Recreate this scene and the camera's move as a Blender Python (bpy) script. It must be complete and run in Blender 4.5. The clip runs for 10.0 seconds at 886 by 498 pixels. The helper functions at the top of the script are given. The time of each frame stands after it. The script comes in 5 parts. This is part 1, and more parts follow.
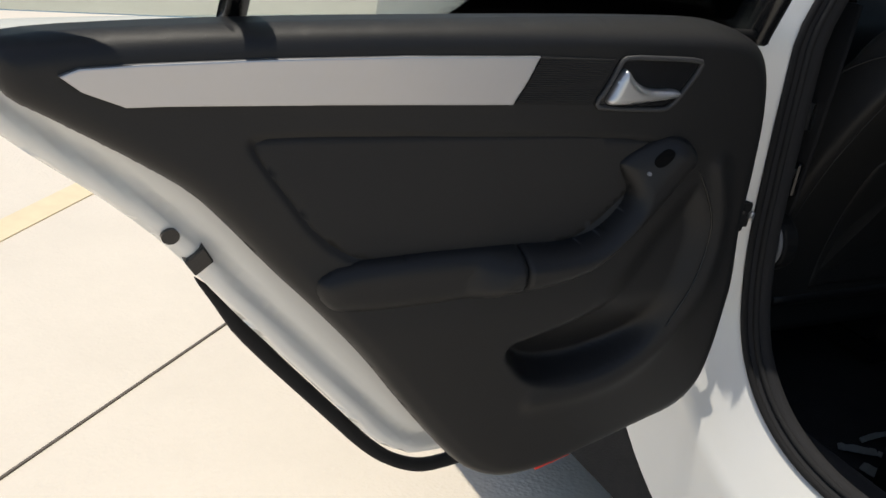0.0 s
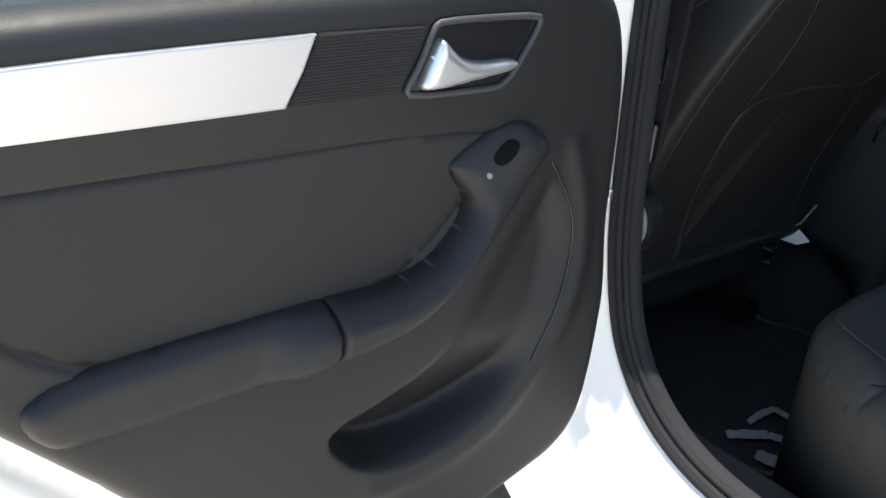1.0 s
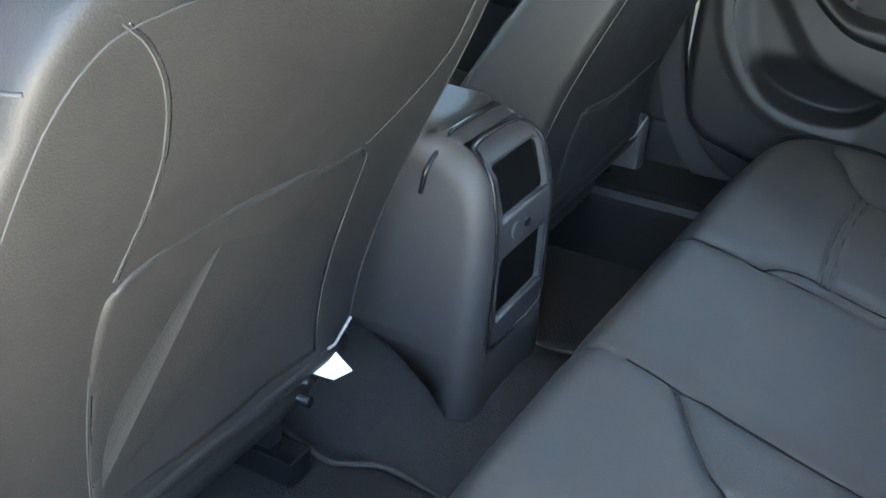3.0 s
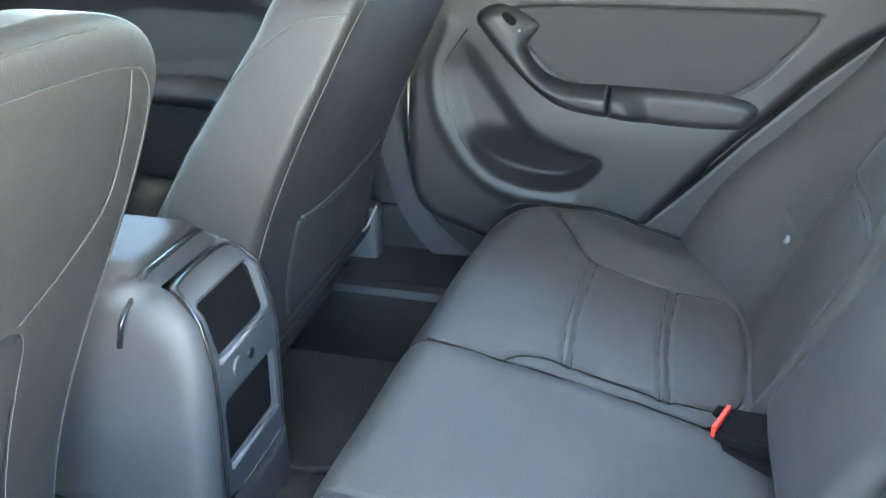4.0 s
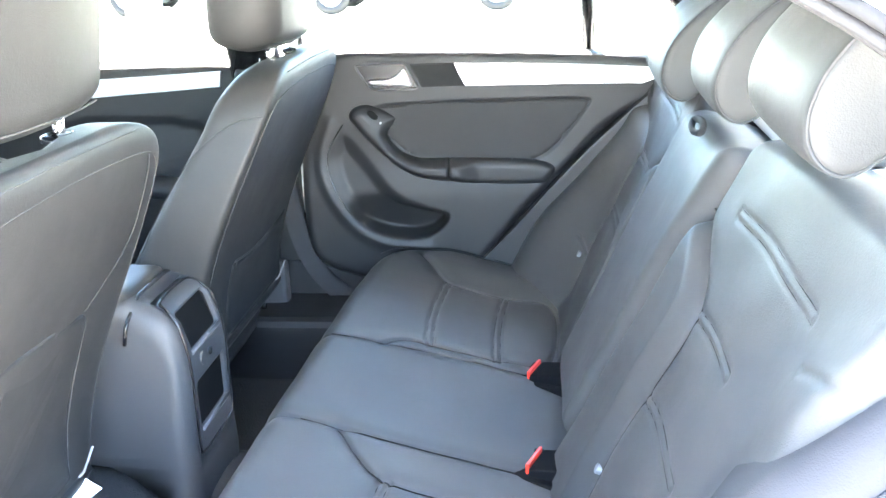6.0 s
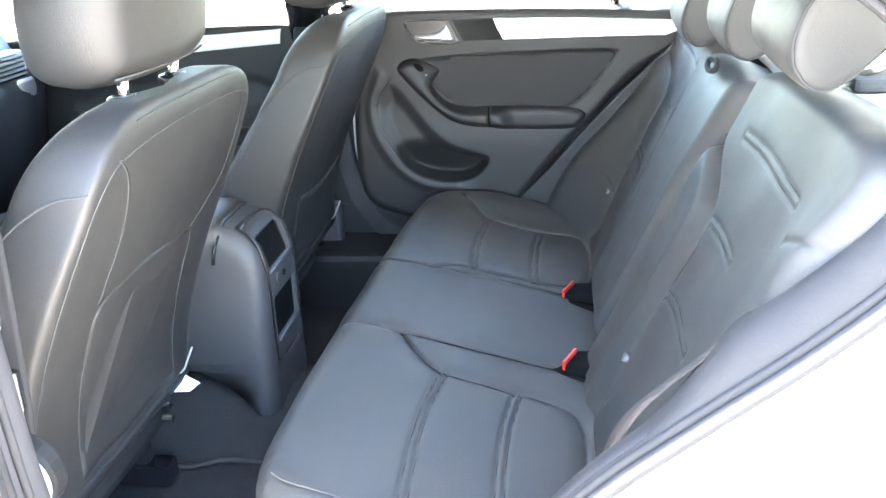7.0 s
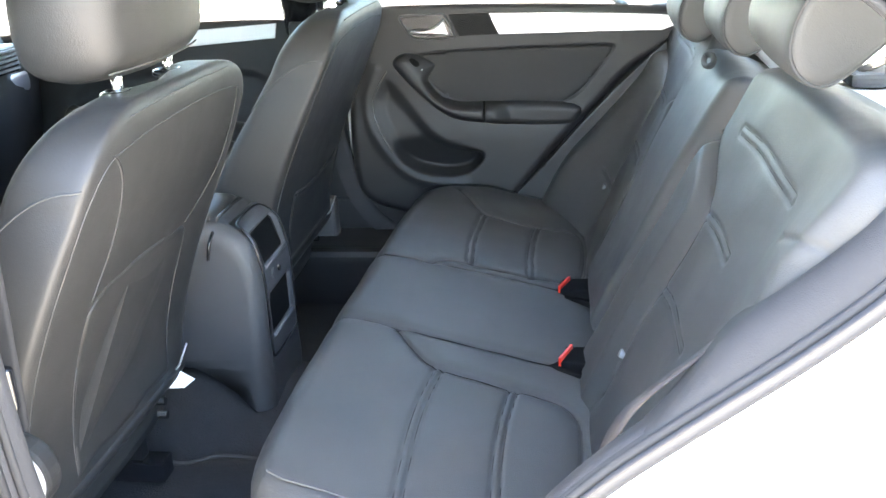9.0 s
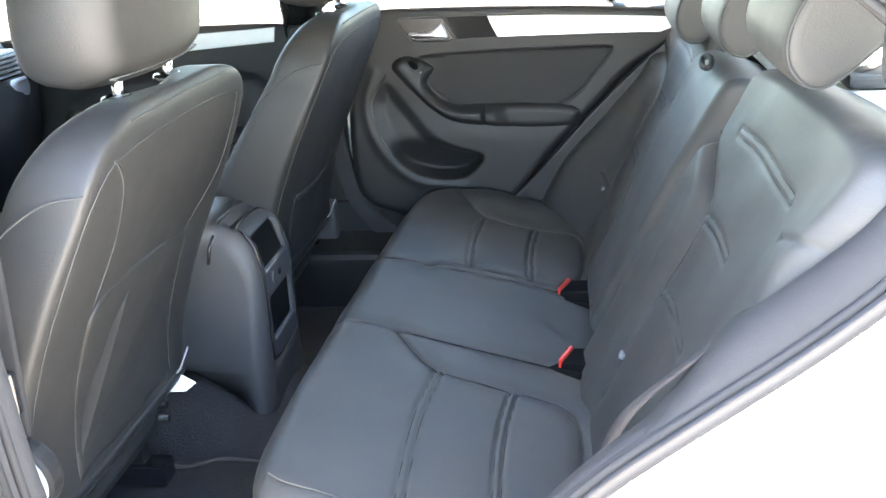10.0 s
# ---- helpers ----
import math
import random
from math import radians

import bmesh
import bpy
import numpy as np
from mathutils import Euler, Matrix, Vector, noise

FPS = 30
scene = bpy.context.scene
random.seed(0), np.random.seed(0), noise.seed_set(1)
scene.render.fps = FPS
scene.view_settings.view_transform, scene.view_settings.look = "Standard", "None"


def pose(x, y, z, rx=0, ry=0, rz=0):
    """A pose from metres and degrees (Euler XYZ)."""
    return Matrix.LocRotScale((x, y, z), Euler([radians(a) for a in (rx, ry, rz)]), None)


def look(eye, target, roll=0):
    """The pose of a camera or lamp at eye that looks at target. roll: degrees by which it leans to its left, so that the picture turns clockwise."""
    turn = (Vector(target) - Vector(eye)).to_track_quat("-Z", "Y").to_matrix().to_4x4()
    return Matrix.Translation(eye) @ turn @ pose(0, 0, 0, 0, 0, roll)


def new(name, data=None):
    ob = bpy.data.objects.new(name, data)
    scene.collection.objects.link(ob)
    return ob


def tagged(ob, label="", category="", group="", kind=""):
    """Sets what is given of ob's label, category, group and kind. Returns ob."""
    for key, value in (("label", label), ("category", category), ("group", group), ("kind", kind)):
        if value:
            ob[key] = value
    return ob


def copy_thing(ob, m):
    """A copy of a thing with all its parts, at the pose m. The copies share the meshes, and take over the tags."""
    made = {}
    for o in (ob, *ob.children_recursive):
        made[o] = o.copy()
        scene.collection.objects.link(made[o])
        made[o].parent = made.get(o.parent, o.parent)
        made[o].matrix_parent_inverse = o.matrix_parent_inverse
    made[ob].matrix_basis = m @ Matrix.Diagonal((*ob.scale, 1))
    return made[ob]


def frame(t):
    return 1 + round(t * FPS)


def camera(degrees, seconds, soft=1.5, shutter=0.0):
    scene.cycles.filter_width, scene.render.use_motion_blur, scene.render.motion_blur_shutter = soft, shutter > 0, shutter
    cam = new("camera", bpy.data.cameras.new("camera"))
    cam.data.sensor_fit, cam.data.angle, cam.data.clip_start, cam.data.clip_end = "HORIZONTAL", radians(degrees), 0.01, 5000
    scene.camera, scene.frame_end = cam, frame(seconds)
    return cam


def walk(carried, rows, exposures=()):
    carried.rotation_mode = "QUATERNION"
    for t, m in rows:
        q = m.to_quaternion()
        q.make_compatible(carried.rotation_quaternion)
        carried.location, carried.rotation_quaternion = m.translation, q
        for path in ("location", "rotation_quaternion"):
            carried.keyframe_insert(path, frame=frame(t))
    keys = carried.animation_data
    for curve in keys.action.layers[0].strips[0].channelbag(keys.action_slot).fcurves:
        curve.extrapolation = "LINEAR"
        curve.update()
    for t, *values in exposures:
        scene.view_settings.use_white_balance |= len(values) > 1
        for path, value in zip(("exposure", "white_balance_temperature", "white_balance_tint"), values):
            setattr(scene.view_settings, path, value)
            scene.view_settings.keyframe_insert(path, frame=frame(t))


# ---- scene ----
cam = camera(49.2, 10.0)
PATH = [
    (0, (1.036, -0.827, 1.157), (-0.552, 0.097, 0.368), 8.4),
    (0.5, (0.878, -0.754, 1.131), (-0.604, 0.305, 0.305), 7.5),
    (1, (0.81, -0.651, 1.115), (-0.56, 0.545, 0.283), 5.3),
    (1.5, (0.772, -0.487, 1.118), (-0.531, 0.757, 0.249), 2.8),
    (2, (0.756, -0.337, 1.121), (-0.448, 1.001, 0.248), 1.3),
    (2.2, (0.735, -0.28, 1.124), (-0.411, 1.106, 0.248), 1.5),
    (3.3, (0.55, 0.113, 1.116), (-0.156, 1.734, 0.182), 2.9),
    (3.5, (0.564, 0.138, 1.124), (-0.08, 1.803, 0.222), 1.8),
    (4, (0.606, 0.143, 1.147), (0.168, 1.917, 0.333), 0.3),
    (4.5, (0.637, 0.081, 1.179), (0.401, 1.932, 0.46), -0.8),
    (5, (0.666, -0.031, 1.198), (0.472, 1.852, 0.555), -2.2),
    (5.2, (0.676, -0.083, 1.194), (0.497, 1.807, 0.566), -2.0),
    (6.3, (0.73, -0.445, 1.237), (0.46, 1.436, 0.612), -3.0),
    (6.5, (0.724, -0.49, 1.234), (0.438, 1.378, 0.58), -3.8),
    (7, (0.715, -0.57, 1.232), (0.429, 1.287, 0.549), -3.1),
    (7.5, (0.716, -0.577, 1.234), (0.434, 1.283, 0.556), -3.0),
    (8, (0.715, -0.567, 1.234), (0.428, 1.289, 0.546), -3.0),
    (8.5, (0.714, -0.563, 1.233), (0.427, 1.29, 0.539), -3.1),
    (9, (0.714, -0.565, 1.232), (0.437, 1.29, 0.538), -3.0),
    (9.5, (0.715, -0.568, 1.234), (0.441, 1.289, 0.542), -3.4),
    (10, (0.714, -0.569, 1.234), (0.438, 1.288, 0.544), -3.3),
]
walk(cam, [(t, look(eye, target, roll)) for t, eye, target, roll in PATH], [
    (0.0, 0.05, 7000, 9), (0.6, 0.0, 6900, 9), (1.0, 1.6, 6600, 7), (1.5, 3.15, 6600, 6), (2.2, 3.6, 6700, 6), (3.3, 5.6, 6900, 4), (4.5, 6.3, 6400, 5), (5.2, 6.2, 6300, 7), (6.3, 6.25, 6700, 10), (6.9, 5.8, 6800, 10), (7.5, 5.65, 6900, 10), (8.2, 5.45, 7000, 10), (9.0, 5.3, 7000, 10), (10.0, 5.2, 7000, 10)])

from mathutils.geometry import tessellate_polygon

# ---- light ----
world = bpy.data.worlds.new("sky")
scene.world = world
world.use_nodes = True
wn = world.node_tree
sky = wn.nodes.new("ShaderNodeTexSky")
sky.sky_type, sky.sun_disc = "NISHITA", False
SUN_ELEV, SUN_AZ = radians(81), radians(172)
sky.sun_elevation, sky.sun_rotation = SUN_ELEV, radians(90) - SUN_AZ
wn.nodes["Background"].inputs["Strength"].default_value = 0.14
wn.links.new(sky.outputs["Color"], wn.nodes["Background"].inputs["Color"])
sun_data = bpy.data.lights.new("sun", "SUN")
sun_data.energy, sun_data.angle, sun_data.color = 3.2, radians(0.6), (1.0, 0.96, 0.9)
sun = new("sun", sun_data)
sun_dir = Vector((math.cos(SUN_ELEV) * math.cos(SUN_AZ), math.cos(SUN_ELEV) * math.sin(SUN_AZ), math.sin(SUN_ELEV)))
sun.matrix_world = look(sun_dir * 20, (0, 0, 0))


# ---- materials ----
def material(name, color, rough=0.5, metal=0.0, grain=0.0, grain_size=0.002, stain=0.0, stain_size=0.2, rough_vary=0.0, spec=0.5, coat=0.0):
    """A surface with fine relief (grain, in metres) and large stains that vary its tone and roughness."""
    m = bpy.data.materials.new(name)
    m.use_nodes = True
    nt = m.node_tree
    b = nt.nodes["Principled BSDF"]
    b.inputs["Base Color"].default_value = (*color, 1)
    b.inputs["Roughness"].default_value = rough
    b.inputs["Metallic"].default_value = metal
    b.inputs["Specular IOR Level"].default_value = spec
    b.inputs["Coat Weight"].default_value = coat
    b.inputs["Coat Roughness"].default_value = 0.05
    co = nt.nodes.new("ShaderNodeTexCoord")
    if stain or rough_vary:
        big = nt.nodes.new("ShaderNodeTexNoise")
        big.inputs["Scale"].default_value = 1 / stain_size
        big.inputs["Detail"].default_value = 6
        big.inputs["Roughness"].default_value = 0.65
        nt.links.new(co.outputs["Object"], big.inputs["Vector"])
        if stain:
            mix = nt.nodes.new("ShaderNodeMix")
            mix.data_type = "RGBA"
            mix.inputs["A"].default_value = (*[c * (1 - stain) for c in color], 1)
            mix.inputs["B"].default_value = (*[min(1, c * (1 + stain)) for c in color], 1)
            nt.links.new(big.outputs["Fac"], mix.inputs["Factor"])
            nt.links.new(mix.outputs["Result"], b.inputs["Base Color"])
        if rough_vary:
            ran = nt.nodes.new("ShaderNodeMapRange")
            ran.inputs["From Min"].default_value, ran.inputs["From Max"].default_value = 0.3, 0.7
            ran.inputs["To Min"].default_value, ran.inputs["To Max"].default_value = rough - rough_vary, rough + rough_vary
            nt.links.new(big.outputs["Fac"], ran.inputs["Value"])
            nt.links.new(ran.outputs["Result"], b.inputs["Roughness"])
    if grain:
        tex = nt.nodes.new("ShaderNodeTexVoronoi")
        tex.inputs["Scale"].default_value = 1 / grain_size
        fine = nt.nodes.new("ShaderNodeTexNoise")
        fine.inputs["Scale"].default_value = 0.4 / grain_size
        fine.inputs["Detail"].default_value = 4
        add = nt.nodes.new("ShaderNodeMath")
        add.operation = "ADD"
        bump = nt.nodes.new("ShaderNodeBump")
        bump.inputs["Strength"].default_value = min(1.0, grain)
        bump.inputs["Distance"].default_value = grain_size * 0.3
        nt.links.new(co.outputs["Object"], tex.inputs["Vector"])
        nt.links.new(co.outputs["Object"], fine.inputs["Vector"])
        nt.links.new(tex.outputs["Distance"], add.inputs[0])
        nt.links.new(fine.outputs["Fac"], add.inputs[1])
        nt.links.new(add.outputs["Value"], bump.inputs["Height"])
        nt.links.new(bump.outputs["Normal"], b.inputs["Normal"])
    return m


LEATHER = material("black_leather", (0.034, 0.034, 0.033), 0.56, grain=0.3, grain_size=0.0016, stain=0.12, stain_size=0.12, rough_vary=0.06, spec=0.28)
# Front-seat leather at half LEATHER's colour: their deeper shade is put into the colour.
SEATSHADED = material("shaded_seat_leather", (0.018, 0.0178, 0.0175), 0.55, grain=0.3, grain_size=0.0016, stain=0.12, stain_size=0.12, rough_vary=0.06, spec=0.32)
PLASTIC = material("black_plastic", (0.034, 0.034, 0.036), 0.55, grain=0.5, grain_size=0.0012, stain=0.1, rough_vary=0.05)
VINYL = material("black_soft_vinyl", (0.0105, 0.0105, 0.0112), 0.52, grain=0.2, grain_size=0.0012, stain=0.1, rough_vary=0.04, spec=0.35)
GLOSS = material("gloss_black_plastic", (0.012, 0.012, 0.013), 0.22)
CARPET = material("charcoal_carpet", (0.030, 0.030, 0.031), 0.95, grain=1.0, grain_size=0.003, stain=0.3, stain_size=0.05, spec=0.1)
RUBBER = material("black_rubber", (0.018, 0.018, 0.019), 0.8, grain=0.2, grain_size=0.002, spec=0.15)
PAINT = material("white_car_paint", (0.74, 0.735, 0.71), 0.25, stain=0.03, coat=0.6)
ALU = material("brushed_aluminium", (0.48, 0.48, 0.50), 0.38, 0.9, rough_vary=0.05, stain=0.05, stain_size=0.02)
CHROME = material("chrome", (0.75, 0.75, 0.76), 0.12, 1.0)
SATIN = material("satin_silver", (0.6, 0.6, 0.61), 0.33, 0.85)
THREAD = material("grey_thread", (0.038, 0.038, 0.038), 0.8, spec=0.2)
WEB = material("belt_webbing", (0.024, 0.017, 0.014), 0.7, grain=0.6, grain_size=0.0015)
RED = material("red_plastic", (0.65, 0.03, 0.015), 0.35)
CLOTH = material("grey_headliner", (0.64, 0.64, 0.62), 0.9, grain=0.4, grain_size=0.002, stain=0.04)
PALESTRIP = material("pale_strip", (0.22, 0.23, 0.22), 0.25, stain=0.1, stain_size=0.02)
GLINTWHITE = material("glint_white", (0.75, 0.75, 0.72), 0.7)
CONCRETE = material("concrete", (0.68, 0.61, 0.51), 0.9, grain=0.5, grain_size=0.01, stain=0.12, stain_size=0.6)
JOINT = material("concrete_joint", (0.12, 0.10, 0.08), 0.95)
INSERT = material("charcoal_insert", (0.011, 0.0105, 0.0105), 0.75, grain=0.35, grain_size=0.0010, stain=0.12, stain_size=0.05)
# Near-black: painted shade in creases and slots, and the black switch and buckles.
SHADEBLACK = material("shade_and_black_plastic", (0.006, 0.006, 0.006), 0.9, spec=0.03)
GREYDARK = material("dark_grey_plastic", (0.07, 0.07, 0.075), 0.5)
SLAT = material("vent_grey", (0.12, 0.12, 0.125), 0.45)
PAPERGREY = material("pale_grey_plastic", (0.13, 0.133, 0.136), 0.6)
BINDING = material("mat_binding", (0.05, 0.048, 0.045), 0.85)
MESH = material("speaker_mesh", (0.022, 0.022, 0.022), 0.8, spec=0.2)
mn = MESH.node_tree
wave = mn.nodes.new("ShaderNodeTexWave")
wave.bands_direction = "Z"
wave.inputs["Scale"].default_value = 150
wave.inputs["Distortion"].default_value = 0.0
mco = mn.nodes.new("ShaderNodeTexCoord")
mb = mn.nodes.new("ShaderNodeBump")
mb.inputs["Strength"].default_value, mb.inputs["Distance"].default_value = 0.8, 0.0012
mn.links.new(mco.outputs["Object"], wave.inputs["Vector"])
mn.links.new(wave.outputs["Fac"], mb.inputs["Height"])
mn.links.new(mb.outputs["Normal"], mn.nodes["Principled BSDF"].inputs["Normal"])
JAMBGREY = material("black_jamb_trim", (0.024, 0.024, 0.025), 0.8, spec=0.15, grain=0.3, grain_size=0.0015, stain=0.08, stain_size=0.08, rough_vary=0.05)
DUSTY = material("dusty_plastic", (0.028, 0.028, 0.03), 0.8, spec=0.15, grain=0.4, grain_size=0.0015, stain=0.25, stain_size=0.05, rough_vary=0.06)
YELLOW = material("worn_yellow_paint", (0.72, 0.60, 0.40), 0.9, stain=0.15, stain_size=0.1)
SILVERPAINT = material("silver_car_paint", (0.5, 0.52, 0.53), 0.3, 0.4, coat=0.5)
BLUE = material("pale_blue_paint", (0.16, 0.38, 0.62), 0.6, stain=0.08)
GREY = material("grey_plastic", (0.2, 0.2, 0.21), 0.5)


def tinted_glass():
    """Green-tinted laminated glass: clear through, mirror-like at its surface."""
    m = bpy.data.materials.new("tinted_glass")
    m.use_nodes = True
    nt = m.node_tree
    nt.nodes.remove(nt.nodes["Principled BSDF"])
    clear = nt.nodes.new("ShaderNodeBsdfTransparent")
    clear.inputs["Color"].default_value = (0.79, 0.83, 0.81, 1)
    shine = nt.nodes.new("ShaderNodeBsdfGlossy")
    shine.inputs["Roughness"].default_value = 0.0
    fres = nt.nodes.new("ShaderNodeFresnel")
    mix = nt.nodes.new("ShaderNodeMixShader")
    nt.links.new(fres.outputs["Fac"], mix.inputs[0])
    nt.links.new(clear.outputs[0], mix.inputs[1])
    nt.links.new(shine.outputs[0], mix.inputs[2])
    nt.links.new(mix.outputs[0], nt.nodes["Material Output"].inputs["Surface"])
    return m


TINT = tinted_glass()


# ---- building helpers ----
def finish(ob, mat, smooth=True):
    ob.data.materials.append(mat)
    if smooth:
        ob.data.polygons.foreach_set("use_smooth", [p.loop_total < 6 for p in ob.data.polygons])
    ob.data.update()
    return ob


def mesh_object(name, verts, faces, mat, parent=None, label="", smooth=True, fix=True):
    me = bpy.data.meshes.new(name)
    me.from_pydata([tuple(map(float, v)) for v in verts], [], faces)
    if fix:
        bm = bmesh.new()
        bm.from_mesh(me)
        bmesh.ops.recalc_face_normals(bm, faces=bm.faces)
        bm.to_mesh(me)
        bm.free()
    ob = new(name, me)
    finish(ob, mat, smooth)
    if parent is not None:
        ob.parent = parent
    if label:
        tagged(ob, label)
    return ob


def part(name, bm, mat, parent=None, label="", smooth=False):
    me = bpy.data.meshes.new(name)
    bm.to_mesh(me)
    bm.free()
    ob = new(name, me)
    finish(ob, mat, smooth)
    if parent is not None:
        ob.parent = parent
    if label:
        tagged(ob, label)
    return ob


def thing(name, place, label, category, kind="", group=""):
    ob = new(name)
    ob.empty_display_size = 0.05
    ob.matrix_world = place
    return tagged(ob, label, category, group, kind)


def chaikin(points, times=3, closed=True):
    p = np.array(points, float)
    for _ in range(times):
        if closed:
            q = np.roll(p, -1, axis=0)
            p = np.stack([0.75 * p + 0.25 * q, 0.25 * p + 0.75 * q], 1).reshape(-1, p.shape[1])
        else:
            a, b = p[:-1], p[1:]
            mid = np.stack([0.75 * a + 0.25 * b, 0.25 * a + 0.75 * b], 1).reshape(-1, p.shape[1])
            p = np.vstack([p[:1], mid, p[-1:]])
    return p


def nearest(P, line, closed=False):
    """Distance from each point to a polyline, and the nearest point on it."""
    line = np.asarray(line, float)
    if closed:
        line = np.vstack([line, line[:1]])
    best = np.full(len(P), 1e9)
    where = np.zeros_like(P)
    for a, b in zip(line[:-1], line[1:]):
        ab = b - a
        t = np.clip(((P - a) @ ab) / max(ab @ ab, 1e-12), 0, 1)
        q = a + t[:, None] * ab
        d = np.hypot(*(P - q).T)
        m = d < best
        best[m], where[m] = d[m], q[m]
    return best, where


def inside(P, poly):
    x, y = P.T
    res = np.zeros(len(P), bool)
    q = np.roll(poly, 1, axis=0)
    for (x1, y1), (x2, y2) in zip(poly, q):
        c = (y1 > y) != (y2 > y)
        if c.any():
            res ^= c & (x < (x2 - x1) * (y - y1) / (y2 - y1 + 1e-15) + x1)
    return res


def ease(t):
    t = np.clip(t, 0, 1)
    return t * t * (3 - 2 * t)


def dome(e, r):
    """A rounded rim: 0 at the edge, 1 from r inwards."""
    t = np.clip(e / r, 0, 1)
    return np.sqrt(np.clip(1 - (1 - t) ** 2, 0, 1))


def groove(P, line, width, depth):
    return -depth * np.exp(-((nearest(P, line)[0] / width) ** 2))


def relief(name, outline, height, cell, place, mat, parent=None, label="", base=None):
    """A raised sheet over an outline: height(P, e) at the points P, e from the rim; with a skirt down to base(P) and a closing face."""
    outline = np.asarray(outline, float)
    lo, hi = outline.min(0) - cell, outline.max(0) + cell
    nx, ny = (np.ceil((hi - lo) / cell).astype(int) + 1)
    gx, gy = np.meshgrid(np.linspace(lo[0], hi[0], nx), np.linspace(lo[1], hi[1], ny), indexing="ij")
    P = np.stack([gx.ravel(), gy.ravel()], 1)
    ins = inside(P, outline)
    d, q = nearest(P, outline, True)
    near = ~ins & (d < cell * 0.75)
    ok = ins | near
    # points just inside the rim slide onto it too
    slide = near | (ins & (d < cell * 0.25))
    P[slide] = q[slide]
    e = np.where(slide, 0.0, d)
    idx = np.arange(nx * ny).reshape(nx, ny)
    quads = np.stack([idx[:-1, :-1], idx[1:, :-1], idx[1:, 1:], idx[:-1, 1:]], -1).reshape(-1, 4)
    good = ok[quads].sum(1)
    faces = [tuple(f) for f in quads[good == 4]]
    faces += [tuple(v for v in f if ok[v]) for f in quads[good == 3]]
    used = sorted({v for f in faces for v in f})
    renum = {v: i for i, v in enumerate(used)}
    faces = [tuple(renum[v] for v in f) for f in faces]
    P, e = P[used], e[used]
    h = height(P, e)
    verts = list(place(P, h))
    if base is not None:
        count = {}
        for f in faces:
            for a, b in zip(f, f[1:] + f[:1]):
                count[(a, b)] = count.get((a, b), 0) + 1
        rim = [(a, b) for (a, b) in count if (b, a) not in count]
        low = place(P, np.broadcast_to(base(P), h.shape).astype(float))
        down = {}
        for a, b in rim:
            for v in (a, b):
                if v not in down:
                    down[v] = len(verts)
                    verts.append(low[v])
        faces += [(b, a, down[a], down[b]) for a, b in rim]
        nxt = {a: b for a, b in rim}
        left = set(nxt)
        while left:
            s = left.pop()
            loop, v = [s], nxt[s]
            while v != s and v in left:
                left.discard(v)
                loop.append(v)
                v = nxt[v]
            if len(loop) > 2:
                faces.append(tuple(down[v] for v in reversed(loop)))
    ob = mesh_object(name, verts, faces, mat, parent, label, fix=False)
    bm = bmesh.new()
    bm.from_mesh(ob.data)
    bmesh.ops.remove_doubles(bm, verts=bm.verts, dist=1e-5)
    bmesh.ops.recalc_face_normals(bm, faces=bm.faces)
    for f in bm.faces:
        f.smooth = len(f.verts) < 6
    bm.to_mesh(ob.data)
    bm.free()
    return ob


def tube(name, path, radius, mat, parent=None, label="", sides=8, closed=False, flat=(1.0, 1.0), up=(0, 0, 1)):
    """A rod swept along a path; radius: one or one per point; flat: scales across (side, up)."""
    p = np.array(path, float)
    n = len(p)
    r = np.broadcast_to(np.array(radius, float), (n,))
    t = np.gradient(p, axis=0) if not closed else np.roll(p, -1, 0) - np.roll(p, 1, 0)
    t /= np.linalg.norm(t, axis=1)[:, None] + 1e-12
    ref = np.broadcast_to(np.array(up, float), (n, 3))
    side = np.cross(t, ref)
    bad = np.linalg.norm(side, axis=1) < 0.05
    side[bad] = np.cross(t[bad], (1, 0.2, 0))
    side /= np.linalg.norm(side, axis=1)[:, None]
    upv = np.cross(side, t)
    verts, faces = [], []
    for i in range(n):
        for k in range(sides):
            a = 2 * math.pi * k / sides
            verts.append(p[i] + r[i] * (math.cos(a) * flat[0] * side[i] + math.sin(a) * flat[1] * upv[i]))
    for i in range(n if closed else n - 1):
        j = (i + 1) % n
        for k in range(sides):
            l = (k + 1) % sides
            faces.append((i * sides + k, i * sides + l, j * sides + l, j * sides + k))
    if not closed:
        faces.append(tuple(range(sides)))
        faces.append(tuple(reversed(range((n - 1) * sides, n * sides))))
    return mesh_object(name, verts, faces, mat, parent, label)


def box(name, lo, hi, mat, parent=None, label="", bevel=0.004, segments=2, shape=None):
    bm = bmesh.new()
    bmesh.ops.create_cube(bm, size=1)
    lo, hi = Vector(lo), Vector(hi)
    for v in bm.verts:
        v.co = Vector(((lo[i] + hi[i]) / 2 + v.co[i] * (hi[i] - lo[i]) for i in range(3)))
    if shape:
        for v in bm.verts:
            v.co = Vector(shape(v.co))
    if bevel:
        bmesh.ops.bevel(bm, geom=bm.edges[:], offset=bevel, segments=segments, affect="EDGES", profile=0.6)
    return part(name, bm, mat, parent, label, smooth=False)


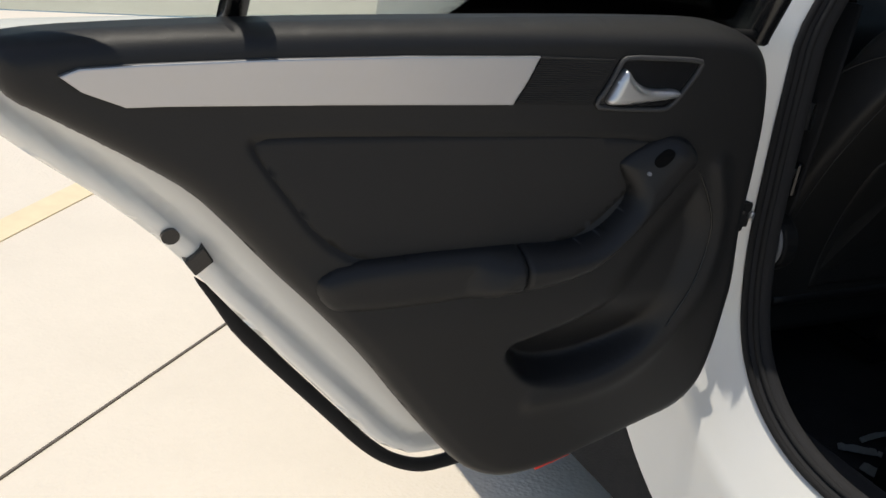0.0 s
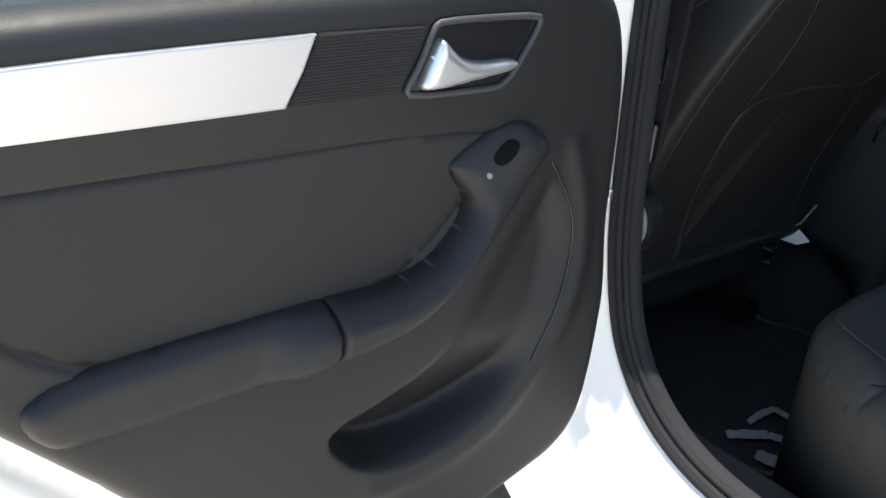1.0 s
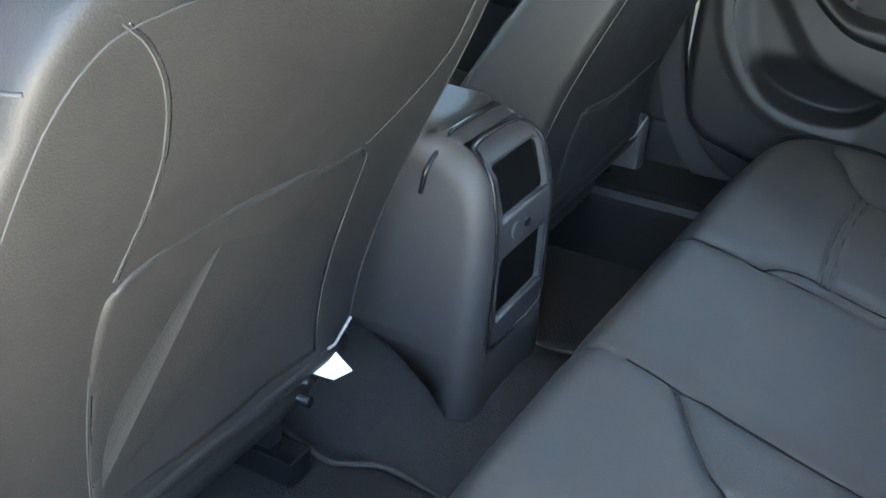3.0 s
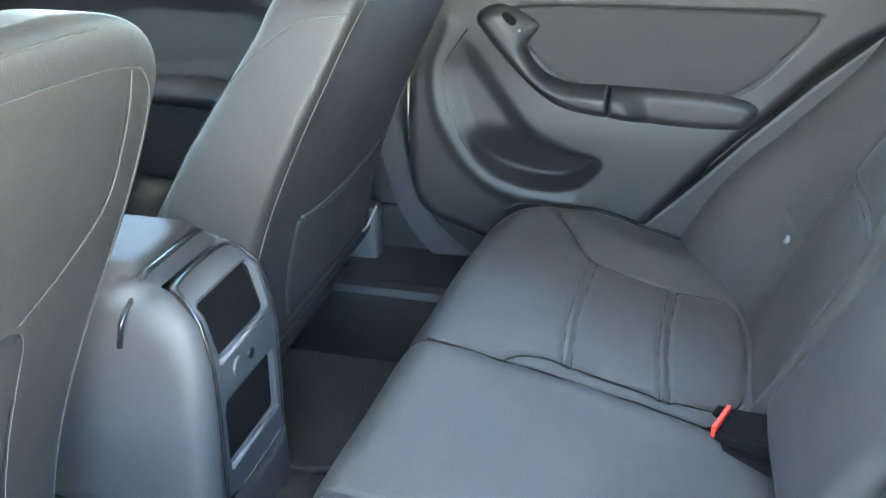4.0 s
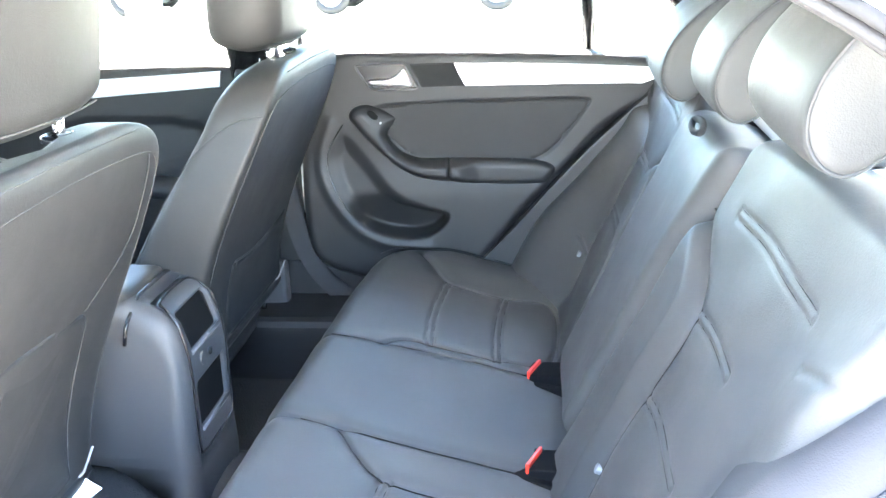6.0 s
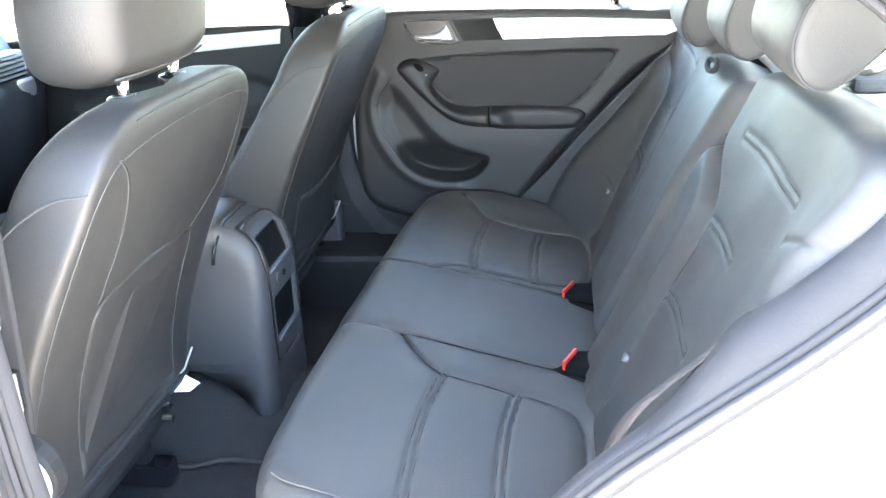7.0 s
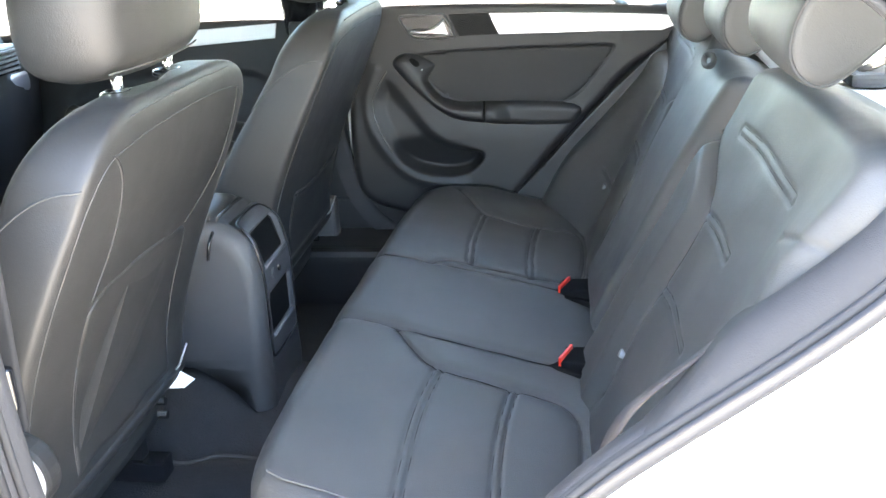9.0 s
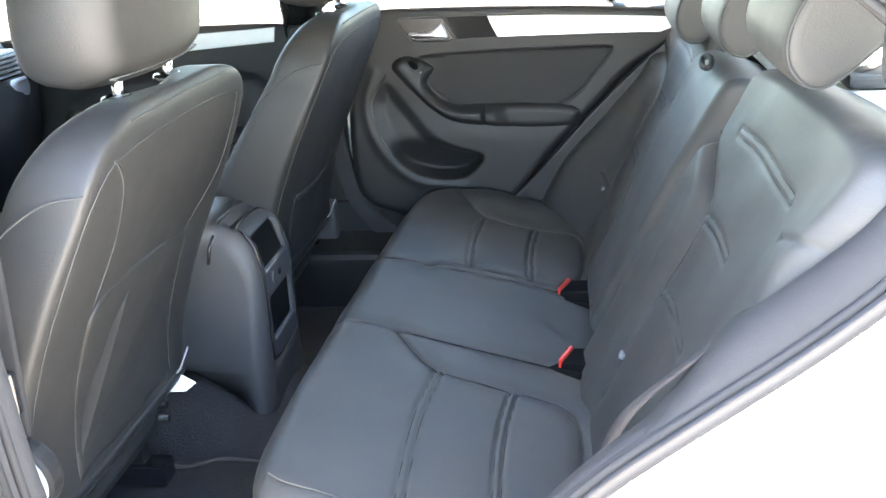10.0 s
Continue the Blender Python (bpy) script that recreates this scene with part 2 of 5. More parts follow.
def prism(name, outline, place, d0, d1, mat, parent=None, label="", bevel=0.002):
    """A plate with an outline in its plane, between the depths d0 and d1."""
    o = np.asarray(outline, float)
    bm = bmesh.new()
    a = [bm.verts.new(tuple(map(float, v))) for v in place(o, np.full(len(o), d0))]
    b = [bm.verts.new(tuple(map(float, v))) for v in place(o, np.full(len(o), d1))]
    bm.faces.new(a)
    bm.faces.new(list(reversed(b)))
    for i in range(len(a)):
        j = (i + 1) % len(a)
        bm.faces.new((a[j], a[i], b[i], b[j]))
    bmesh.ops.recalc_face_normals(bm, faces=bm.faces)
    if bevel:
        caps = [e for e in bm.edges if any(len(f.verts) > 4 for f in e.link_faces)] if len(a) > 4 else bm.edges[:]
        bmesh.ops.bevel(bm, geom=caps, offset=bevel, segments=2, affect="EDGES", profile=0.6)
    return part(name, bm, mat, parent, label)


def loft(name, loops, mat, parent=None, label="", closed=True, smooth=True):
    n = len(loops[0])
    verts = [v for l in loops for v in l]
    faces = []
    for i in range(len(loops) - 1):
        for k in range(n if closed else n - 1):
            l = (k + 1) % n
            faces.append((i * n + k, i * n + l, (i + 1) * n + l, (i + 1) * n + k))
    return mesh_object(name, verts, faces, mat, parent, label, smooth)


MID = 0.885          # the car's middle line
FLOOR = 0.36         # top of the floor mats, in metres over the ground
IDENT = Matrix.Identity(4)

# ---- ground ----
bm = bmesh.new()
bmesh.ops.create_grid(bm, x_segments=2, y_segments=2, size=400)
ground = part("ground", bm, CONCRETE)
tagged(ground, "sunlit pale concrete yard with tooled joints", "ground", kind="structure")

# ---- car body ----
body = thing("car_body", IDENT, "white painted sedan body shell with black trim", "car body", kind="structure")


def side_loop(m, grow, y, lift=0.0):
    """The rear door opening, grown outwards, at a distance y from the car's flank; m: 1 left, -1 right."""
    pts = np.array([(0.150, 1.26), (0.157, 1.0), (0.166, 0.80), (0.178, 0.66), (0.215, 0.545), (0.30, 0.47), (0.42, 0.445),
                    (0.53, 0.47), (0.60, 0.56), (0.66, 0.66), (0.725, 0.735), (0.81, 0.803), (0.90, 0.872), (0.975, 0.94),
                    (1.02, 1.01), (0.99, 1.10), (0.90, 1.175), (0.74, 1.25), (0.50, 1.30), (0.30, 1.31)])
    c = chaikin(pts, 3)
    t = np.roll(c, -1, 0) - np.roll(c, 1, 0)
    nrm = np.stack([-t[:, 1], t[:, 0]], 1) / np.linalg.norm(t, axis=1)[:, None]
    c = c - nrm * grow if np.cross(t[0], c[0] - c.mean(0)) < 0 else c + nrm * -grow
    z = c[:, 1]
    yy = y + 0.45 * np.clip(z - 0.98, 0, None) * 0.9
    yy = yy if m > 0 else 2 * MID - yy
    x = np.where(z > 0.95, np.maximum(c[:, 0], 0.055), c[:, 0])
    return np.stack([x, yy, z], 1)


for m in (1, -1):
    loft("body_side", [side_loop(m, 0.0, 0.20), side_loop(m, 0.012, 0.155), side_loop(m, 0.05, 0.14), side_loop(m, 0.062, 0.10), side_loop(m, 0.085, 0.092), side_loop(m, 0.22, 0.09)], PAINT, body, "white painted door jamb and flank")
    tube("door_seal", side_loop(m, 0.005, 0.159), 0.0050, RUBBER, body, "black rubber door seal", sides=10, closed=True, up=(0, 1, 0))
    tube("door_seal", side_loop(m, -0.003, 0.173), 0.0045, JAMBGREY, body, "black rubber door seal lip", sides=10, closed=True, up=(0, 1, 0))
    def inner(grow, depth):
        l = side_loop(m, grow, 0.19)
        deep = 0.004 + 0.12 * depth * (1.0 + 0.0 * ease((l[:, 0] - 0.52) / 0.12)) * ease((1.12 - l[:, 2]) / 0.1)
        l[:, 1] += m * deep
        return l
    loft("inner_trim", [side_loop(m, 0.003, 0.164), side_loop(m, -0.004, 0.178), side_loop(m, -0.008, 0.182), inner(-0.008, 0.0), inner(-0.006, 0.03), inner(0.0, 0.07), inner(0.03, 0.10)], DUSTY, body, "dusty black plastic trim inside the door opening")
    if m < 0:
        continue
    rows = []
    for grow, y in ((-0.007, 0.175), (-0.016, 0.178), (-0.026, 0.186), (-0.032, 0.197), (-0.034, 0.208), (-0.032, 0.218), (-0.026, 0.235), (-0.014, 0.27), (0.01, 0.33)):
        wide, slim = side_loop(m, grow, y), side_loop(m, 0.1 * grow - 0.004, 0.175 + 0.25 * (y - 0.175))
        k = ease((slim[:, 0] - 0.76) / 0.12)[:, None]
        l = slim + (wide - slim) * k
        ref = side_loop(m, 0.0, y)
        keep = [i for i in range(len(ref)) if ref[i, 0] > 0.66 and ref[i, 2] < 1.10]
        rows.append(l[keep])
    loft("quarter_jamb_trim", rows, JAMBGREY, body, "black moulded trim behind the door opening", closed=False)
box("floor_pan", (-1.0, 0.12, 0.20), (1.3, 2 * MID - 0.12, FLOOR - 0.02), CARPET, body)
box("firewall", (-1.05, 0.12, 0.2), (-0.98, 2 * MID - 0.12, 0.98), PLASTIC, body)
box("rear_bulkhead", (1.10, 0.12, 0.2), (1.14, 2 * MID - 0.12, 0.96), PLASTIC, body)
box("parcel_shelf", (1.0, 0.2, 0.955), (1.55, 2 * MID - 0.2, 0.985), CLOTH, body, "light grey parcel shelf")


for m in (1, -1):
    yo = (lambda v: v) if m > 0 else (lambda v: 2 * MID - v)
    def slab(name, x0, x1, y0, y1, z0, z1, mat, label, bevel=0.02):
        a, b = sorted((yo(y0), yo(y1)))
        return box(name, (x0, a, z0), (x1, b, z1), mat, body, label, bevel=bevel, segments=4)
    if m > 0:
        slab("sill_trim", -0.95, 0.60, 0.205, 0.275, 0.28, 0.435, PLASTIC, "black plastic sill trim")
        slab("pillar_trim", 0.0, 0.118, 0.20, 0.240, 0.42, 0.98, PLASTIC, "black centre pillar trim", 0.012)
        slab("wheel_house_trim", 0.66, 1.12, 0.215, 0.34, 0.28, 0.60, PLASTIC, "black carpeted wheel house", 0.03)
    else:
        # Far-side trims take the darker VINYL: their shade is put into the colour.
        slab("sill_trim", -0.95, 0.75, 0.165, 0.345, 0.28, 0.485, VINYL, "black plastic sill trim", 0.03)
        slab("sill_cover", -0.95, 0.80, 0.10, 0.19, 0.28, 0.56, VINYL, "black plastic outer sill cover", 0.01)
        slab("pillar_cover", 0.075, 0.175, 0.11, 0.185, 0.42, 0.99, VINYL, "black plastic pillar cover", 0.01)
        slab("pillar_trim", 0.08, 0.130, 0.17, 0.235, 0.42, 0.98, VINYL, "black centre pillar trim", 0.015)
        slab("wheel_house_trim", 0.56, 1.12, 0.16, 0.30, 0.28, 0.52, VINYL, "black carpeted wheel house", 0.03)
        prism("quarter_trim", [(0.50, 0.50), (0.64, 0.645), (0.71, 0.725), (0.79, 0.81), (0.87, 0.885), (0.96, 0.965), (1.02, 1.0), (1.15, 0.98), (1.15, 0.50)], lambda P, d: np.stack([P[:, 0], yo(0.19) + d, P[:, 1]], 1), -0.03, 0.04, VINYL, body, "black quarter trim", bevel=0.006)
    tube("upper_pillar", [(0.110, yo(0.20), 0.95), (0.110, yo(0.25), 1.12), (0.110, yo(0.325), 1.30)], 0.036, GLOSS, body, "gloss black upper centre pillar", sides=10, flat=(1.2, 0.6), up=(0, 1, 0))
    # Left rail bends inboard ahead, unseen, to let sun onto the driver seat.
    tube("roof_rail", chaikin([(-1.10, yo(0.14), 0.95), (-0.90, yo(0.18), 1.08), (-0.58, yo(0.27), 1.25), (-0.2, yo(0.325 if m > 0 else 0.24), 1.32), (0.05, yo(0.33 if m > 0 else 0.235), 1.34), (0.3, yo(0.255 if m > 0 else 0.235), 1.34), (0.5, yo(0.218 if m > 0 else 0.235), 1.335), (0.90, yo(0.212 if m > 0 else 0.225), 1.28), (1.20, yo(0.20), 1.14), (1.45, yo(0.16), 0.98)], 2, False), 0.04, PAINT, body, "white roof rail", sides=10, up=(0, 1, 0))


def roof_sheet(z0, x0, x1, name, mat, label):
    n, k = 24, 16
    verts, faces = [], []
    for i in range(n + 1):
        for j in range(k + 1):
            u, v = i / n, j / k * 2 - 1
            x = x0 + (x1 - x0) * u
            # Unseen left front edge is drawn in so that sun passes it.
            verts.append((x, MID + v * (0.70 if v > 0 else 0.575 + 0.125 * ease((x - 0.05) / 0.4)), z0 - 0.065 * v * v - 0.10 * (2 * u - 1) ** 2))
    for i in range(n):
        for j in range(k):
            a = i * (k + 1) + j
            faces.append((a, a + 1, a + k + 2, a + k + 1))
    ob = mesh_object(name, verts, faces, mat, body, label)
    mod = ob.modifiers.new("thick", "SOLIDIFY")
    mod.thickness = 0.012
    return ob


roof_sheet(1.385, -0.78, 1.02, "headliner", CLOTH, "light grey cloth headliner")
roof_sheet(1.415, -0.82, 0.95, "roof_panel", PAINT, "white painted roof")



def screen(name, low, high, label):
    """A curved glass screen between a lower and an upper edge, each (x, z, half width)."""
    verts, faces = [], []
    for lift in (0.0, 0.005):
        for u in np.linspace(0, 1, 7):
            for v in np.linspace(-1, 1, 13):
                x, z, hw = (a + (b - a) * u for a, b in zip(low, high))
                verts.append((x - 0.04 * math.copysign(1, low[0]) * v * v, MID + v * hw, z - 0.05 * u * v * v + 0.03 * math.sin(math.pi * u) + lift))
    for k in (0, 91):
        faces += [(k + 13 * i + j, k + 13 * i + j + 1, k + 13 * i + j + 14, k + 13 * i + j + 13) for i in range(6) for j in range(12)]
    rim = list(range(13)) + [13 * i + 12 for i in range(1, 7)] + [78 + j for j in range(11, -1, -1)] + [13 * i for i in range(5, 0, -1)]
    faces += [(a, b, b + 91, a + 91) for a, b in zip(rim, rim[1:] + rim[:1])]
    return mesh_object(name, verts, faces, TINT, body, label)


screen("windscreen", (-1.22, 0.98, 0.70), (-0.80, 1.295, 0.56), "green-tinted windscreen")
screen("rear_screen", (1.56, 0.99, 0.64), (0.94, 1.295, 0.56), "green-tinted rear screen")

# ---- rear doors ----
HX, HY = 0.146, 0.052
PANEL = 0.148


def rear_door(name, m, place, label):
    door = thing(name, place, label, "car door", group="rear doors")

    def spot(P, d):
        P = np.asarray(P, float)
        return np.stack([P[:, 0] - HX, m * (PANEL + np.asarray(d)), P[:, 1]], 1)

    def at(x, z, d):
        return (x - HX, m * (PANEL + d), z)

    def path3(points, depth):
        p = np.asarray(points, float)
        return spot(p, np.broadcast_to(np.asarray(depth, float), (len(p),)))

    outline = chaikin([(0.205, 0.575), (0.195, 0.62), (0.192, 0.70), (0.194, 0.80), (0.197, 0.87), (0.203, 0.925), (0.217, 0.972), (0.238, 0.997), (0.272, 1.010), (0.33, 1.014), (0.55, 1.006), (0.79, 0.994),
                       (0.965, 0.980), (0.985, 0.970), (0.98, 0.935), (0.942, 0.915), (0.879, 0.879), (0.833, 0.85), (0.803, 0.82), (0.759, 0.772), (0.712, 0.727), (0.659, 0.67), (0.615, 0.613), (0.553, 0.54),
                       (0.52, 0.508), (0.48, 0.490), (0.43, 0.490), (0.36, 0.508), (0.29, 0.53), (0.235, 0.545)], 2)
    insert = chaikin([(0.335, 0.885), (0.36, 0.897), (0.45, 0.903), (0.64, 0.906), (0.778, 0.908), (0.797, 0.901), (0.786, 0.882), (0.703, 0.774), (0.60, 0.770), (0.50, 0.770), (0.44, 0.775), (0.385, 0.82)], 2)
    scoop = chaikin([(0.287, 0.858), (0.256, 0.812), (0.248, 0.78), (0.26, 0.73), (0.292, 0.67), (0.327, 0.634), (0.38, 0.614), (0.44, 0.611), (0.482, 0.626), (0.518, 0.672), (0.45, 0.690), (0.40, 0.712), (0.343, 0.785)], 2)
    rib = chaikin([(0.262, 0.862), (0.236, 0.80), (0.240, 0.74), (0.275, 0.672), (0.32, 0.622), (0.38, 0.598), (0.46, 0.597)], 3, False)

    def height(P, e):
        x, z = P.T
        h = -0.024 + 0.024 * dome(e, 0.022)
        h -= 0.022 * ease((z - 0.985) / 0.035) ** 2
        s = np.where(inside(P, insert), nearest(P, insert, True)[0], 0)
        h -= 0.004 * ease(s / 0.006)
        h += 0.010 * ease((0.80 - z) / 0.10)
        s = np.where(inside(P, scoop), nearest(P, scoop, True)[0], 0)
        deep = 0.009 + 0.036 * ease((0.72 - z) / 0.10) * ease((x - 0.27) / 0.06)
        h -= deep * ease(s / (0.034 - 0.016 * ease((0.72 - z) / 0.06)))
        h += 0.004 * np.exp(-((nearest(P, rib)[0] / 0.011) ** 2))
        return h

    relief("door_panel", outline, height, 0.0036, spot, VINYL, door, "black soft-touch vinyl door card", base=lambda P: -0.05)
    # Gloss black tube painting the shade in the pocket's crease.
    fold = chaikin([(0.290, 0.858), (0.2575, 0.812), (0.2495, 0.78), (0.2615, 0.73), (0.293, 0.672)], 3, False)
    tube("pocket_shade_line", spot(fold, height(fold, np.full(len(fold), 0.1)) + 0.0003), 0.0011, GLOSS, door, "gloss black line painted as shade in the map pocket crease", sides=5, up=(0, 1, 0))
    core = insert.mean(0) + (insert - insert.mean(0)) * np.array((0.968, 0.93))
    relief("panel_insert", core, lambda P, e: height(P, np.full(len(P), 0.1)) + 0.0012 * dome(e, 0.004), 0.008, spot, INSERT, door, "charcoal matte insert panel", base=lambda P: -0.02)
    shell = chaikin([(0.160, 0.53), (0.160, 0.55), (0.162, 0.80), (0.18, 0.985), (0.22, 0.998), (0.55, 0.985), (0.97, 0.965), (1.01, 0.955), (1.015, 0.915), (0.955, 0.865), (0.892, 0.82), (0.83, 0.766), (0.764, 0.686),
                     (0.662, 0.579), (0.602, 0.509), (0.556, 0.482), (0.50, 0.482), (0.44, 0.515), (0.25, 0.54), (0.19, 0.54)], 2)
    relief("door_shell", shell, lambda P, e: -0.088 + 0.018 * dome(e, 0.012) - 0.012 * np.exp(-(((e - 0.03) / 0.006) ** 2)), 0.010, spot, PAINT, door, "white painted steel door frame", base=lambda P: -0.145)
    edge = path3(chaikin([(0.80, 0.717), (0.77, 0.682), (0.742, 0.641), (0.641, 0.532), (0.577, 0.462), (0.529, 0.432), (0.489, 0.424), (0.40, 0.44), (0.25, 0.495)], 2, False), -0.125)
    tube("door_seal", edge, 0.009 * ease(0.15 + np.arange(len(edge)) / 10), RUBBER, door, "black rubber edge seal", up=(0, 1, 0))
    # latch in the shut face; a black disc paints the lock hole's shade
    prism("latch", [(0.814, 0.747), (0.797, 0.761), (0.807, 0.777), (0.825, 0.762)], spot, -0.09, -0.066, GLOSS, door, "black latch recess")
    prism("hole_shade", [(0.838 + 0.0085 * math.cos(a), 0.789 + 0.0075 * math.sin(a)) for a in np.linspace(0, 2 * math.pi, 16, False)], spot, -0.09, -0.066, GLOSS, door, "black disc painted as the shade of a hole", bevel=0)
    strip = [(0.5225, 0.979), (0.66, 0.976), (0.78, 0.971), (0.88, 0.965), (0.924, 0.961), (0.938, 0.955), (0.922, 0.943), (0.890, 0.931), (0.86, 0.932), (0.72, 0.933), (0.544, 0.933), (0.531, 0.957)]
    prism("trim_strip", strip, spot, -0.004, 0.005, ALU, door, "brushed silver trim strip", bevel=0.0015)
    prism("speaker_grille", [(0.434, 0.978), (0.520, 0.979), (0.5285, 0.957), (0.541, 0.933), (0.456, 0.932), (0.445, 0.952)], spot, -0.004, 0.0025, MESH, door, "perforated black tweeter grille")
    rim = chaikin([(0.324, 0.973), (0.327, 0.979), (0.37, 0.980), (0.420, 0.980), (0.427, 0.976), (0.436, 0.952), (0.448, 0.934), (0.443, 0.929), (0.37, 0.927), (0.354, 0.929), (0.338, 0.950)], 1)
    prism("handle_recess", rim, spot, -0.006, 0.0006, GLOSS, door, "dark recess behind the handle", bevel=0)
    tube("handle_bezel", path3(rim, 0.002), 0.0026, PLASTIC, door, "black handle surround", closed=True, up=(0, 1, 0))
    lever = chaikin([(0.438, 0.934), (0.434, 0.944), (0.424, 0.968), (0.419, 0.969), (0.411, 0.960), (0.398, 0.952), (0.380, 0.9485), (0.352, 0.949), (0.346, 0.946), (0.350, 0.940), (0.385, 0.936), (0.425, 0.932)], 2)
    relief("door_handle", lever, lambda P, e: 0.004 + 0.007 * dome(e, 0.008), 0.0016, spot, SATIN, door, "satin silver pull lever", base=lambda P: -0.002)
    # one moulded ledge: grab handle from the switch down into the padded armrest
    pull = chaikin([(0.304, 0.868), (0.302, 0.880), (0.316, 0.894), (0.338, 0.900), (0.356, 0.896), (0.398, 0.874), (0.399, 0.864), (0.383, 0.845), (0.381, 0.831), (0.410, 0.799), (0.442, 0.786), (0.480, 0.786), (0.5065, 0.787)], 3, False)
    under = chaikin([(0.5065, 0.738), (0.47, 0.741), (0.430, 0.750), (0.394, 0.774), (0.362, 0.804), (0.328, 0.838), (0.304, 0.868)], 2, False)
    pull = np.vstack([pull, under[:-1]])
    rest = np.vstack([[(0.5085, 0.787)], chaikin([(0.5085, 0.787), (0.60, 0.786), (0.68, 0.783), (0.712, 0.777), (0.726, 0.764), (0.716, 0.742), (0.697, 0.728), (0.60, 0.728), (0.54, 0.734), (0.5085, 0.738)], 2, False)[1:-1], [(0.5085, 0.738)]])
    ledge = np.vstack([pull[:len(pull) - len(under) + 1], rest, under[:-1]])

    def ledge_h(P, e=None):
        d = nearest(P, ledge, True)[0]
        slope = 0.50 + 0.50 * ease((0.066 - nearest(P, under)[0]) / 0.040)
        return -0.004 + slope * (0.024 + 0.012 * ease((0.86 - P[:, 1]) / 0.08)) * dome(d, 0.019) + groove(P, [(0.5075, 0.79), (0.5075, 0.735)], 0.003, 0.004)
    relief("grab_handle", pull, ledge_h, 0.0022, spot, VINYL, door, "black moulded grab handle", base=lambda P: -0.012)
    relief("armrest", rest, ledge_h, 0.0034, spot, VINYL, door, "black padded armrest", base=lambda P: -0.012)
    seat_of = ledge_h
    well = chaikin([(0.342, 0.886), (0.351, 0.889), (0.367, 0.876), (0.363, 0.868), (0.352, 0.872)], 2)
    prism("window_switch", well, lambda P, d: spot(P, seat_of(P) + d), -0.006, 0.0012, SHADEBLACK, door, "black window switch", bevel=0.0004)
    prism("switch_symbol", [(0.3710 + 0.0022 * math.cos(a), 0.8625 + 0.0022 * math.sin(a)) for a in np.linspace(0, 2 * math.pi, 10, False)], lambda P, d: spot(P, seat_of(P) + d), -0.002, 0.0014, GREY, door, "small pale switch mark", bevel=0)
    # courtesy lamp slot and red reflector at the lower edge
    prism("lamp_slot", [(0.224, 0.562), (0.230, 0.573), (0.335, 0.545), (0.328, 0.533)], spot, -0.02, 0.004, GLOSS, door, "dark lamp slot", bevel=0.002)
    prism("reflector", [(0.385, 0.508), (0.43, 0.495), (0.432, 0.502), (0.388, 0.516)], spot, -0.03, 0.004, RED, door, "red door reflector", bevel=0.001)

    # window: frame, divider bar and panes lean inwards
    def lean(P):
        p = np.asarray(P, float)
        return spot(p, -0.075 + 0.40 * np.clip(p[:, 1] - 0.99, 0, None))
    arch = chaikin([(0.185, 0.985), (0.192, 1.10), (0.205, 1.24), (0.25, 1.292), (0.40, 1.305), (0.60, 1.285), (0.76, 1.235), (0.90, 1.15), (0.985, 1.06), (1.005, 0.98), (0.98, 0.965)], 2, False)
    tube("window_frame", lean(arch), 0.017, GLOSS, door, "black window frame", sides=8, flat=(1.0, 1.1), up=(0, 1, 0))
    tube("divider_bar", lean([(0.790, 0.985), (0.785, 1.08), (0.775, 1.225)]), 0.013, GLOSS, door, "black window divider bar", sides=8, up=(0, 1, 0))
    for cut in ((lambda x: x <= 0.79), (lambda x: x >= 0.785)):
        sel = [p for p in chaikin(arch, 1, False)[::2] if cut(p[0]) and p[1] > 0.984]
        if cut(0.3):
            sel = sel + [(0.785, 1.22), (0.79, 0.985), (0.19, 0.985)]
        else:
            sel = sel + [(0.79, 0.985), (0.785, 1.22)]
        me = np.array(sel)
        v = np.vstack([lean(me), lean(me) + np.array((0, -m * 0.004, 0))])
        nn = len(me)
        f = [tuple(range(nn)), tuple(reversed(range(nn, 2 * nn)))] + [(i, (i + 1) % nn, nn + (i + 1) % nn, nn + i) for i in range(nn)]
        pane = mesh_object("pane", v, f, TINT, door, "green-tinted window glass", smooth=False)
        pane.visible_shadow = False
    tube("belt_seal", path3([(0.20, 0.994), (0.40, 0.996), (0.60, 0.990), (0.80, 0.976), (0.99, 0.958)], -0.062), 0.006, RUBBER, door, "black belt line seal", up=(0, 1, 0))
    return door


rear_door("rear_door", 1, pose(HX, HY, 0, 0, 0, -90), "wide open white rear car door with black vinyl card")
rear_door("rear_door", -1, pose(HX, 2 * MID - HY, 0), "closed rear car door with black vinyl card and silver strip")

# ---- front doors ----


